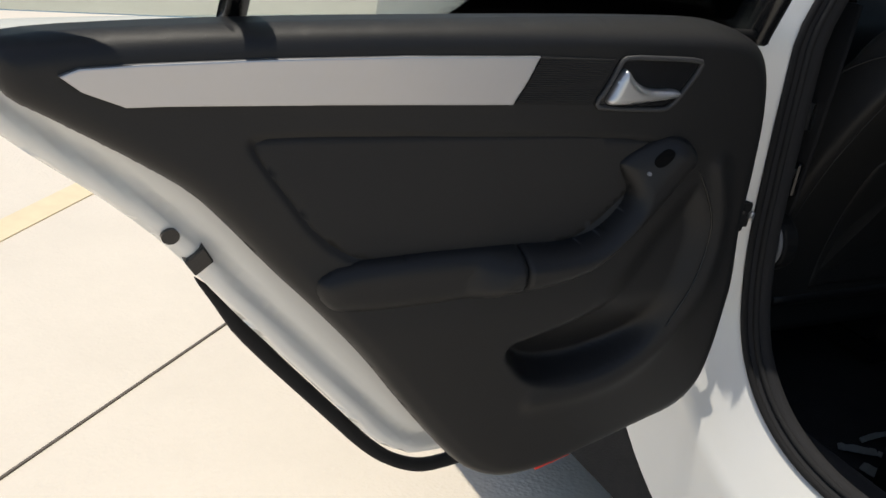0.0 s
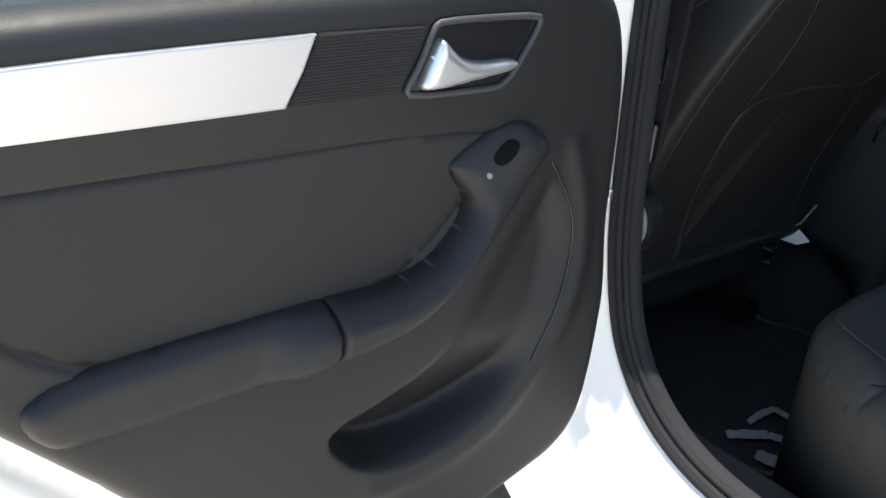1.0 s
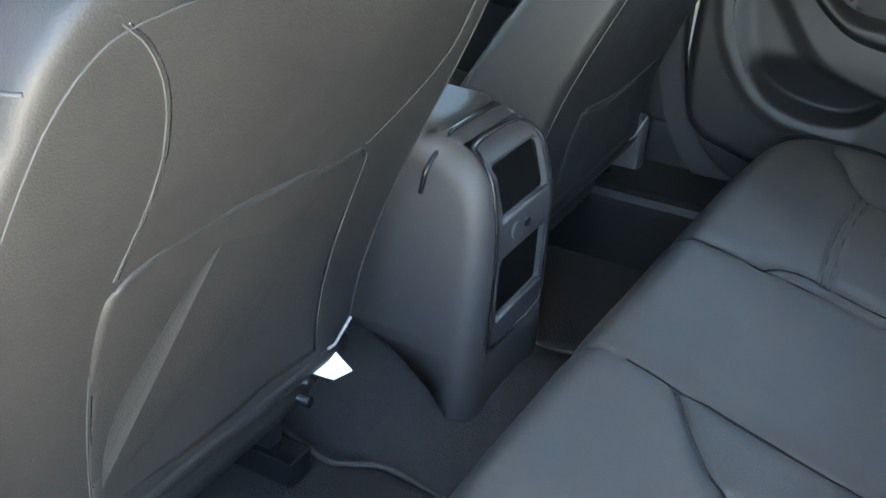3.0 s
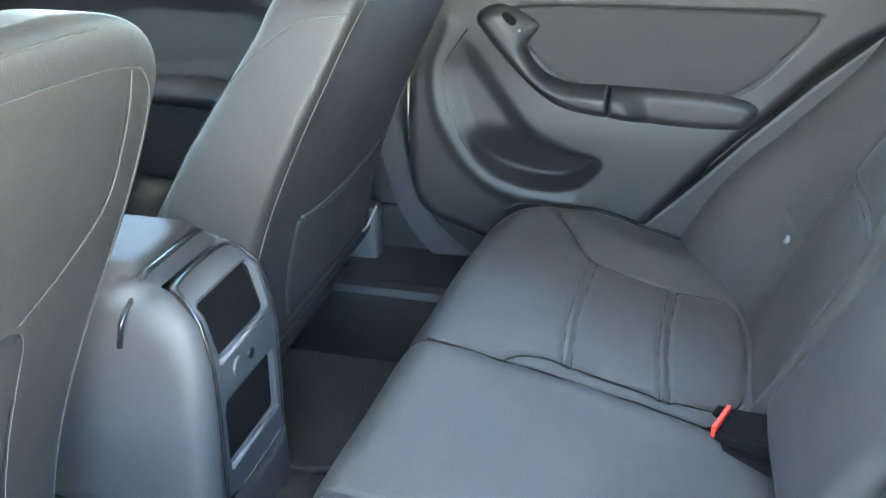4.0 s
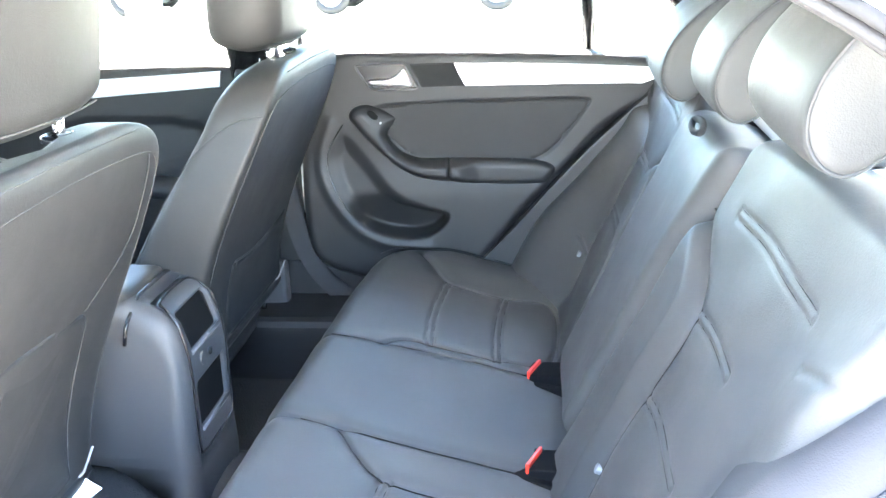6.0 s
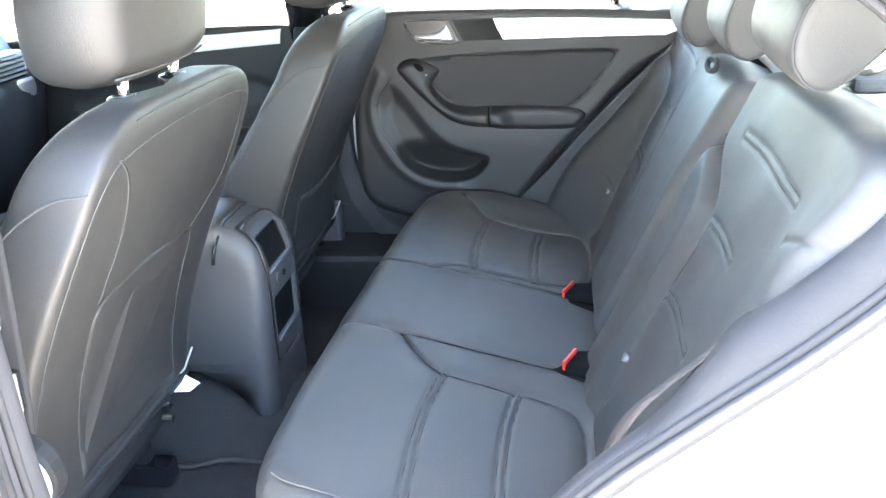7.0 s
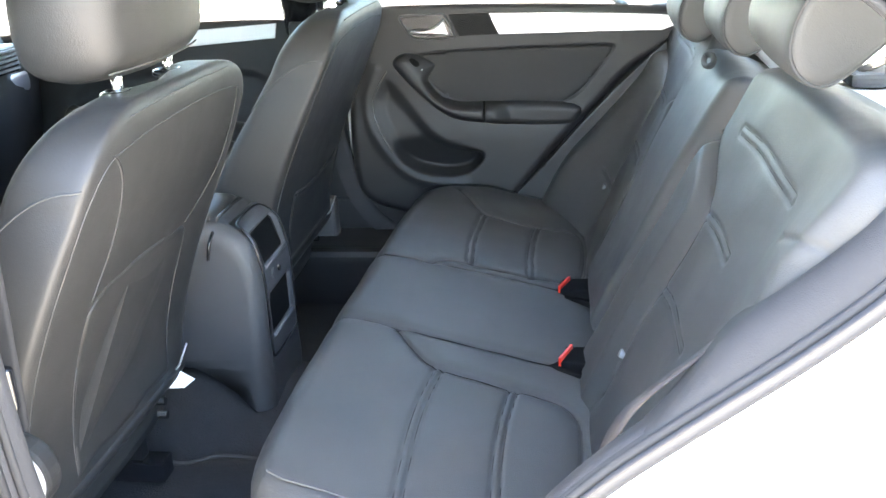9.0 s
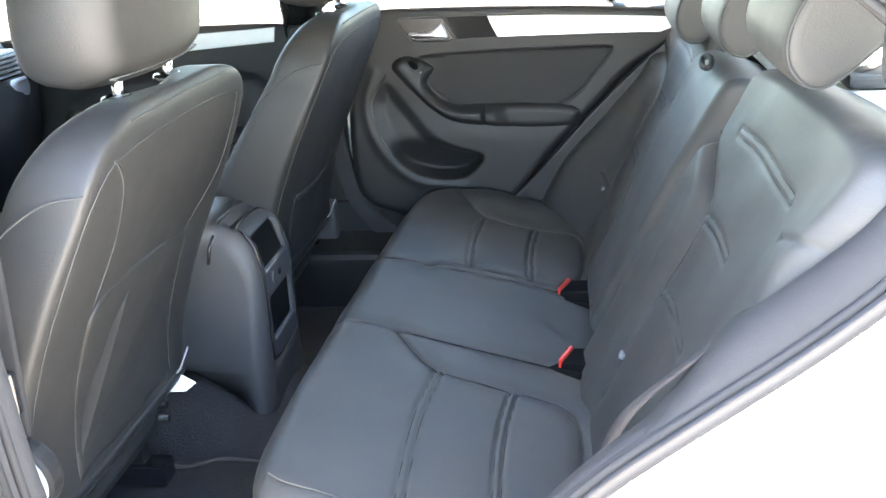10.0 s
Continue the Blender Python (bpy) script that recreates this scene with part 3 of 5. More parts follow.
def front_door(m, label):
    yo = (lambda v: v) if m > 0 else (lambda v: 2 * MID - v)
    door = thing("front_door", pose(0.0, yo(0.10), 0.0), label, "car door", group="front doors")

    def spot(P, d):
        P = np.asarray(P, float)
        return np.stack([P[:, 0], m * (0.10 + np.asarray(d)), P[:, 1]], 1)

    out = chaikin([(0.075, 0.50), (0.09, 0.56), (0.095, 0.90), (0.09, 0.975), (0.05, 1.0), (-0.40, 0.985), (-0.85, 0.955), (-0.90, 0.92), (-0.92, 0.60), (-0.85, 0.48), (-0.75, 0.46), (0.02, 0.465)], 2)
    ins = chaikin([(0.02, 0.885), (-0.45, 0.865), (-0.50, 0.75), (0.0, 0.77)], 2)

    def height(P, e):
        x, z = P.T
        h = -0.03 + 0.03 * dome(e, 0.02) - 0.02 * ease((z - 0.965) / 0.035) ** 2
        s = np.where(inside(P, ins), nearest(P, ins, True)[0], 0)
        return h - 0.010 * ease(s / 0.008) + 0.010 * ease((0.87 - z) / 0.1)
    relief("door_panel", out, height, 0.010, spot, VINYL, door, "black soft-touch vinyl door card", base=lambda P: -0.05)
    relief("door_shell", chaikin([(0.12, 0.42), (0.12, 0.97), (0.06, 0.985), (-0.9, 0.93), (-0.98, 0.9), (-0.98, 0.42)], 2), lambda P, e: -0.05 + 0.01 * dome(e, 0.02), 0.03, spot, PAINT, door, "white painted steel door frame", base=lambda P: -0.10)
    prism("outer_panel", [(0.12, 0.40), (0.12, 0.93), (0.115, 0.975), (-0.3, 0.965), (-0.9, 0.935), (-0.98, 0.90), (-0.98, 0.40)], spot, -0.118, -0.101, PAINT, door, "white painted outer door skin", bevel=0.006)
    prism("trim_strip", [(0.045, 0.972), (0.04, 0.940), (-0.30, 0.918), (-0.62, 0.90), (-0.60, 0.93), (-0.28, 0.957)], spot, -0.004, 0.005, ALU, door, "brushed silver trim strip", bevel=0.0015)
    tube("armrest", spot([(-0.02, 0.72), (-0.05, 0.735), (-0.15, 0.742), (-0.28, 0.742), (-0.36, 0.75), (-0.46, 0.79)], np.full(6, 0.04)), np.array([0.012, 0.025, 0.027, 0.027, 0.024, 0.02]), VINYL, door, "black padded armrest", sides=14, flat=(0.9, 1.4), up=(0, 1, 0))

    def lean(P):
        p = np.asarray(P, float)
        return spot(p, -0.03 + 0.40 * np.clip(p[:, 1] - 0.97, 0, None))
    arch = chaikin([(0.10, 0.96), (0.10, 1.10), (0.085, 1.25), (0.03, 1.29), (-0.10, 1.29), (-0.40, 1.20), (-0.70, 1.05), (-0.88, 0.95)], 2, False)
    tube("window_frame", lean(arch), 0.018, GLOSS, door, "black window frame", up=(0, 1, 0))
    a = np.array(list(arch) + [(0.09, 0.95)])
    nn = len(a)
    v = np.vstack([lean(a), lean(a) + np.array((0, -m * 0.004, 0))])
    pane = mesh_object("pane", v, [tuple(range(nn)), tuple(reversed(range(nn, 2 * nn)))] + [(i, (i + 1) % nn, nn + (i + 1) % nn, nn + i) for i in range(nn)], TINT, door, "green-tinted window glass", smooth=False)
    pane.visible_shadow = False
    return door


front_door(1, "closed white front car door with black card")
front_door(-1, "closed front car door with black card and silver strip")

# ---- rear seat ----
BENCH0 = np.array((0.36, MID, FLOOR))
bench = thing("rear_seat", pose(*BENCH0), "black leather rear bench seat with fluted pads", "car seat")


BMID = 0.905         # middle of the backrests


def mirror_y(line):
    return np.array([(2 * BMID - y, s) for y, s in line])


SEAM_L = np.array([(0.30, 0.778), (0.43, 0.784), (0.52, 0.776), (0.60, 0.775), (0.82, 0.780)])
SEAM_R = np.array([(0.30, 1.062), (0.37, 1.063), (0.44, 1.071), (0.54, 1.080), (0.69, 1.070), (0.82, 1.068)])
PAD_L = chaikin([(0.432, 0.784), (0.448, 0.756), (0.467, 0.724), (0.496, 0.688), (0.532, 0.675), (0.60, 0.669), (0.655, 0.671), (0.690, 0.664), (0.712, 0.640), (0.719, 0.60), (0.720, 0.54), (0.717, 0.42), (0.705, 0.378), (0.675, 0.360),
                 (0.60, 0.357), (0.52, 0.356), (0.495, 0.343), (0.465, 0.31), (0.445, 0.285)], 2, False)
PAD_R = chaikin([(0.443, 1.072), (0.460, 1.094), (0.485, 1.106), (0.518, 1.107), (0.618, 1.099), (0.680, 1.110), (0.710, 1.137), (0.722, 1.19), (0.726, 1.30), (0.720, 1.385), (0.700, 1.408), (0.66, 1.398), (0.616, 1.384), (0.525, 1.386),
                 (0.500, 1.412), (0.475, 1.462), (0.450, 1.515)], 2, False)
FLUTES = [chaikin([(0.513, 0.682), (0.500, 0.55), (0.508, 0.356)], 2, False), chaikin([(0.622, 0.670), (0.610, 0.54), (0.618, 0.357)], 2, False),
          chaikin([(0.514, 1.107), (0.506, 1.24), (0.516, 1.388)], 2, False), chaikin([(0.627, 1.100), (0.619, 1.24), (0.628, 1.386)], 2, False)]
WELT_R = chaikin([(0.372, 1.47), (0.392, 1.525), (0.43, 1.545), (0.493, 1.553), (0.622, 1.548), (0.74, 1.53)], 2, False)


def tuck(a):
    """A raised sewn tuck with a crease on either side."""
    return -0.0034 * np.exp(-(((a - 0.0056) / 0.0027) ** 2)) - 0.0014 * np.exp(-((a / 0.014) ** 2)) + 0.0012 * np.exp(-((a / 0.0035) ** 2))


def cushion_top(x):
    return 0.604 - 0.25 * np.clip(x - 0.43, 0, None) + 0.20 * np.clip(0.43 - x, 0, 0.08)


def cushion_height(P, e):
    x, y = P.T
    z = cushion_top(x)
    z = z - 0.055 * (1 - dome(e, 0.045))
    for line, w, d in ((PAD_L, 0.0032, 0.006), (PAD_R, 0.0032, 0.006), (SEAM_L, 0.0028, 0.005), (SEAM_R, 0.0028, 0.005)):
        a = nearest(P, line)[0]
        z -= d * np.exp(-((a / w) ** 2)) + 0.004 * np.exp(-((a / 0.016) ** 2))
    for line in FLUTES:
        z += tuck(nearest(P, line)[0])
    z += groove(P, WELT_R, 0.003, 0.004)
    out = np.abs(y - MID)
    z += 0.012 * ease((out - 0.52) / 0.08) * ease((x - 0.42) / 0.1)
    z += 0.0020 * np.sin(x * 23 + y * 11) * np.sin(y * 17 - x * 7)
    # soft creases where the hide pulls into the seams
    z += 0.0005 * np.sin(x * 95 - y * 60) * np.exp(-((nearest(P, PAD_L)[0] / 0.03) ** 2)) + 0.0005 * np.sin(x * 88 + y * 52) * np.exp(-((nearest(P, PAD_R)[0] / 0.03) ** 2))
    return z


relief("seat_cushion", chaikin([(0.318, 0.42), (0.316, 0.50), (0.320, 0.80), (0.332, 1.13), (0.346, 1.40), (0.362, 1.49), (0.390, 1.545), (0.44, 1.578), (0.80, 1.56), (0.845, 1.54), (0.845, 0.23), (0.80, 0.21), (0.62, 0.215), (0.53, 0.245), (0.44, 0.275), (0.375, 0.315), (0.330, 0.355)], 1), cushion_height, 0.0027,
       lambda P, h: np.stack([P[:, 0], P[:, 1], h], 1) - BENCH0, LEATHER, bench, "black leather bench cushion with stitched pads", base=lambda P: FLOOR + 0.0)


def on_cushion(line, lift=0.0008):
    P = np.asarray(line, float)
    return np.stack([P[:, 0], P[:, 1], cushion_height(P, np.full(len(P), 0.1)) + lift], 1) - BENCH0


# Thin near-black tubes paint shade into the cushion's seams and tucks.
for l in (SEAM_L, SEAM_R, PAD_L, PAD_R, WELT_R):
    l = chaikin(l, 2, False)
    l = l[l[:, 0] > 0.352]
    tube("seam", on_cushion(l), 0.0007, THREAD, bench, sides=5)
    tube("crease", on_cushion(l + np.array((0.0, 0.0022)), 0.0), 0.0010, SHADEBLACK, bench, "shade line painted along the seam crease", sides=5)
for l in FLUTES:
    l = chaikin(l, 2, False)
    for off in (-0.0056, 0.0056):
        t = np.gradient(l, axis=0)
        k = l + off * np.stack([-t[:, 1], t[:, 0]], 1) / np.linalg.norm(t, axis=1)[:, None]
        tube("crease", on_cushion(k, -0.0002), 0.0008, SHADEBLACK, bench, "shade line painted along the tuck crease", sides=5)
edge_seam = chaikin([(0.360, 0.350), (0.378, 0.340), (0.42, 0.335), (0.47, 0.325), (0.53, 0.310), (0.66, 0.280), (0.76, 0.262)], 3, False)
tube("front_piping", on_cushion(edge_seam, 0.001), 0.0016, THREAD, bench, "pale stitched piping", sides=6)

SIN, COS = 0.41, 0.912


def back_spot(P, d):
    y, s = P.T
    d = np.asarray(d)
    return np.stack([0.765 + SIN * s - COS * d, y, 0.612 + COS * s + SIN * d], 1) - BENCH0


B_IN = chaikin([(0.648, -0.05), (0.646, 0.02), (0.640, 0.088), (0.633, 0.131), (0.616, 0.177), (0.602, 0.221), (0.610, 0.255), (0.652, 0.284), (0.735, 0.316), (0.765, 0.328)], 3, False)
B_OUT = chaikin([(0.430, -0.05), (0.425, 0.06), (0.428, 0.12), (0.434, 0.17), (0.453, 0.238), (0.430, 0.279), (0.345, 0.300), (0.22, 0.320)], 3, False)
ROWS_L = [chaikin([(0.634, 0.130), (0.55, 0.146), (0.428, 0.142)], 2, False), chaikin([(0.606, 0.250), (0.53, 0.259), (0.444, 0.256)], 2, False), chaikin([(0.637, 0.358), (0.50, 0.366), (0.35, 0.361)], 2, False)]


SWELL = 0.085        # bolster of the far section


def outboard_height(P, e, swell=0.018):
    y, s = P.T
    h = -0.050 + 0.047 * dome(e, 0.028)
    inner = ease((y - np.interp(s, B_IN[:, 1], B_IN[:, 0])) / 0.05)
    near = swell < 0.05
    out = (0.375 if near else np.interp(s, B_OUT[:, 1], B_OUT[:, 0])) - y
    h += 0.015 * inner * ease((0.41 - s) / 0.14) + (0.018 + swell * ease((0.30 - s) / 0.36)) * ease(out / 0.15) * ease((0.47 - s) / 0.16)
    for l, w, d in ((B_IN, 0.0035, 0.007), (B_IN, 0.014, 0.003)) + (() if near else ((B_OUT, 0.0035, 0.007), (B_OUT, 0.014, 0.003))):
        h += groove(P, l, w, d)
    for l in ROWS_L:
        h += 0.55 * tuck(nearest(P, l)[0])
    h += groove(P, [(0.420, 0.030), (0.375, 0.048)], 0.003, 0.004) + groove(P, [(0.30, 0.335), (0.21, 0.362)], 0.003, 0.004)
    h += 0.002 * np.sin(y * 31 + s * 19) * np.sin(s * 23)
    return h


left_out = [(0.228, -0.15), (0.228, -0.12), (0.226, 0.20), (0.216, 0.34), (0.205, 0.42), (0.225, 0.455), (0.30, 0.462), (0.62, 0.455), (0.70, 0.445)]
right_out = chaikin(left_out + [(0.726, 0.435), (0.733, 0.40), (0.722, 0.20), (0.704, -0.12), (0.703, -0.15)], 2)
left_out = chaikin(left_out + [(0.735, 0.432), (0.747, 0.40), (0.764, 0.33), (0.782, 0.25), (0.806, 0.12), (0.824, 0.0), (0.840, -0.12), (0.842, -0.15)], 2)
relief("backrest_section", left_out, outboard_height, 0.0032, back_spot, LEATHER, bench, "black leather outer backrest with horizontal flutes", base=lambda P: -0.11)
relief("backrest_section", mirror_y(right_out)[::-1], lambda P, e: outboard_height(np.stack([2 * BMID - P[:, 0], P[:, 1]], 1), e, SWELL), 0.0036, back_spot, LEATHER, bench, "black leather outer backrest with horizontal flutes", base=lambda P: -0.11)


def centre_height(P, e):
    y, s = P.T
    h = -0.035 + 0.052 * dome(e, 0.03)
    h -= 0.012 * np.exp(-(((y - 0.87) / 0.07) ** 2 + ((s - 0.400) / 0.03) ** 2))
    return h + 0.0015 * np.sin(y * 29) * np.sin(s * 21)


relief("backrest_section", chaikin([(0.834, -0.07), (0.833, -0.05), (0.828, 0.0), (0.810, 0.12), (0.786, 0.25), (0.768, 0.33), (0.753, 0.385), (0.760, 0.408), (0.785, 0.412), (1.03, 0.408), (1.062, 0.400), (1.072, 0.38), (1.084, 0.20), (1.102, -0.05), (1.103, -0.07)], 2), centre_height, 0.006, back_spot, LEATHER, bench,
       "black leather centre backrest that folds as an armrest", base=lambda P: -0.09)
loop = chaikin([(0.846, 0.391), (0.866, 0.399), (0.900, 0.401), (0.934, 0.395), (0.915, 0.387), (0.880, 0.385)], 2)
tube("pull_loop", back_spot(loop, 0.022 + 0.4 * (0.403 - loop[:, 1])), 0.0045, RUBBER, bench, "black fabric pull loop", closed=True, sides=8)


def back_line(line, lift=0.0008, far=False):
    P = np.asarray(line, float)
    spots = back_spot(P, outboard_height(P, np.full(len(P), 0.1), SWELL if far else 0.018) + lift)
    return spots * np.array((1, -1, 1)) + FLIP if far else spots


FLIP = np.array((0, 2 * (BMID - MID), 0))
# Backrest seams and flutes get their shade painted as near-black tubes too.
for far in (False, True):
    for l in (B_IN, B_OUT) if far else (B_IN,):
        l = l[(l[:, 1] > -0.03) & (l[:, 1] < 0.41)]
        tube("crease", back_line(l + np.array((0.003, 0.0)), 0.0, far), 0.0013, SHADEBLACK, bench, "shade line painted along the seam crease", sides=5)
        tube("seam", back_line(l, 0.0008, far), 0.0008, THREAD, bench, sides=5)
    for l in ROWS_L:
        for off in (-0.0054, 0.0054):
            tube("crease", back_line(chaikin(l, 2, False) + np.array((0.0, off)), -0.0001, far), 0.0007, SHADEBLACK, bench, "shade line painted along the tuck crease", sides=5)
# anchor buttons ride on the hide
for yb, sb, flip in ((0.655, 0.012, False), (0.398, 0.020, True)):
    disc = np.array([(0.0065 * math.cos(a), 0.0065 * math.sin(a)) for a in np.linspace(0, 2 * math.pi, 18, False)])
    hb = outboard_height(np.array([(yb, sb)]), np.array([0.1]), SWELL if flip else 0.018)[0]
    prism("anchor_button", disc, lambda P, d: back_spot(np.array((2 * BMID - yb if flip else yb, sb)) + P, hb + d), -0.012, 0.003, PAPERGREY, bench, "round pale grey anchor button", bevel=0.002)


def pillow(name, outline, thick_a, thick_b, rim, cell, spot, mat, parent, label, extra=None):
    """A padded body: two bulging faces that meet along an outline."""
    def top(P, e):
        h = thick_a * dome(e, rim)
        return h + (extra(P, e) if extra else 0)
    a = relief(name, outline, top, cell, spot, mat, parent, label)
    b = relief(name, outline, lambda P, e: -thick_b * dome(e, rim), cell, spot, mat)
    bm = bmesh.new()
    bm.from_mesh(a.data)
    bm.from_mesh(b.data)
    bmesh.ops.remove_doubles(bm, verts=bm.verts, dist=2e-4)
    bmesh.ops.recalc_face_normals(bm, faces=bm.faces)
    for f in bm.faces:
        f.smooth = True
    bm.to_mesh(a.data)
    bm.free()
    bpy.data.objects.remove(b)
    return a


def rear_headrest(yc, hw, dx, dz):
    out = chaikin([(0.924, 1.078), (0.924, 1.045), (0.942, 1.021), (0.966, 1.018), (1.005, 1.052), (1.055, 1.100), (1.092, 1.145), (1.090, 1.178), (1.050, 1.190), (0.990, 1.165), (0.942, 1.118)], 2) + np.array((dx, dz))
    n = len(out)
    # roll: full section in the middle, slightly smaller at the flat ends
    c = out.mean(0)
    loops = []
    for v, sc in ((-1.0, 0.80), (-0.995, 0.90), (-0.97, 0.955), (-0.92, 0.985), (-0.8, 0.998), (-0.4, 1.01), (0, 1.015), (0.4, 1.01), (0.8, 0.998), (0.92, 0.985), (0.97, 0.955), (0.995, 0.90), (1.0, 0.80)):
        p = c + (out - c) * sc
        loops.append(np.stack([p[:, 0], np.full(n, yc + v * hw), p[:, 1]], 1) - BENCH0)
    verts = [v for l in loops for v in l]
    faces = []
    for i in range(len(loops) - 1):
        for k in range(n):
            l = (k + 1) % n
            faces.append((i * n + k, i * n + l, (i + 1) * n + l, (i + 1) * n + k))
    faces += [tuple(range(n)), tuple(reversed(range((len(loops) - 1) * n, len(loops) * n)))]
    hr = mesh_object("headrest", verts, faces, LEATHER, bench, "rolled black leather headrest")
    for v in (-0.975, 0.975):
        p = c + (out - c) * 0.955
        tube("stitching", np.stack([p[:, 0], np.full(n, yc + v * hw), p[:, 1]], 1) - BENCH0, 0.0018, THREAD, hr, "grey stitched edge", sides=6, closed=True, up=(0, 1, 0))


rear_headrest(0.525, 0.122, -0.012, 0.013)
rear_headrest(0.885, 0.105, -0.022, -0.018)
rear_headrest(1.240, 0.118, -0.046, -0.050)

# buckles: a black receiver with a red press button, set into the bench
for x, y in ((0.722, 0.790), (0.716, 1.070)):
    bk = thing("belt_buckle", pose(x, y, cushion_top(x) - 0.006, 0, 0, -20), "black seat belt buckle with red button in the bench", "belt buckle", group="rear belt buckles")
    box("receiver", (-0.027, -0.030, -0.004), (0.050, 0.030, 0.022), SHADEBLACK, bk, bevel=0.004, shape=lambda c: (c[0], c[1], c[2] + (0.012 if c[0] > 0 and c[2] > 0 else 0)))
    box("release_button", (-0.0315, -0.026, 0.012), (-0.0270, 0.026, 0.027), RED, bk, "red press button", bevel=0.001)
    # Near-black slab on the cushion paints the shade of the buckle's recess.
    box("recess", (-0.046, -0.042, -0.006), (0.060, 0.042, 0.013), SHADEBLACK, bk, "near-black slab painting the recess shade", bevel=0.002)

belt = thing("seat_belt", pose(0.72, 0.20, 0.62), "brown-black webbing seat belt across the bench corner", "seat belt")
bp = np.array([(0.865, 0.285, 0.842), (0.825, 0.252, 0.822), (0.790, 0.243, 0.797), (0.764, 0.240, 0.774), (0.743, 0.240, 0.739), (0.728, 0.238, 0.700), (0.717, 0.236, 0.665), (0.712, 0.232, 0.60)])
bp = chaikin(bp, 2, False)
w = np.linspace(0, 1, len(bp))
verts, faces = [], []
for i, p in enumerate(bp):
    a = -0.6 + 1.5 * ease((w[i] - 0.35) / 0.4)
    side = np.array((0.25 * math.sin(a), math.cos(a), 0.6 * math.sin(a))) * (0.010 + 0.010 * w[i])
    for s, t in ((-1, 0), (1, 0), (1, 1), (-1, 1)):
        verts.append(p + s * side + np.array((-0.0016, 0, 0.0012)) * t - np.array((0.72, 0.20, 0.62)))
for i in range(len(bp) - 1):
    for k in range(4):
        l = (k + 1) % 4
        faces.append((4 * i + k, 4 * i + l, 4 * i + 4 + l, 4 * i + 4 + k))
faces += [(0, 1, 2, 3), tuple(4 * (len(bp) - 1) + k for k in (3, 2, 1, 0))]
mesh_object("webbing", verts, faces, WEB, belt, "brown-black woven webbing")
box("anchor_plate", (-0.018, -0.022, -0.03), (0.004, 0.022, 0.015), GREY, belt, "steel anchor plate", bevel=0.004)

guide = thing("belt_guide", pose(1.085, 0.66, 0.987), "black seat belt guide on the parcel shelf", "belt guide")
box("cover", (-0.05, -0.03, 0), (0.05, 0.03, 0.018), PLASTIC, guide, bevel=0.006)
tube("strap", [(-0.055, 0, 0.012), (-0.02, 0, 0.022), (0.02, 0, 0.04), (0.03, 0, 0.09)], 0.018, WEB, guide, "black webbing", flat=(1.0, 0.12))

# ---- front seats ----


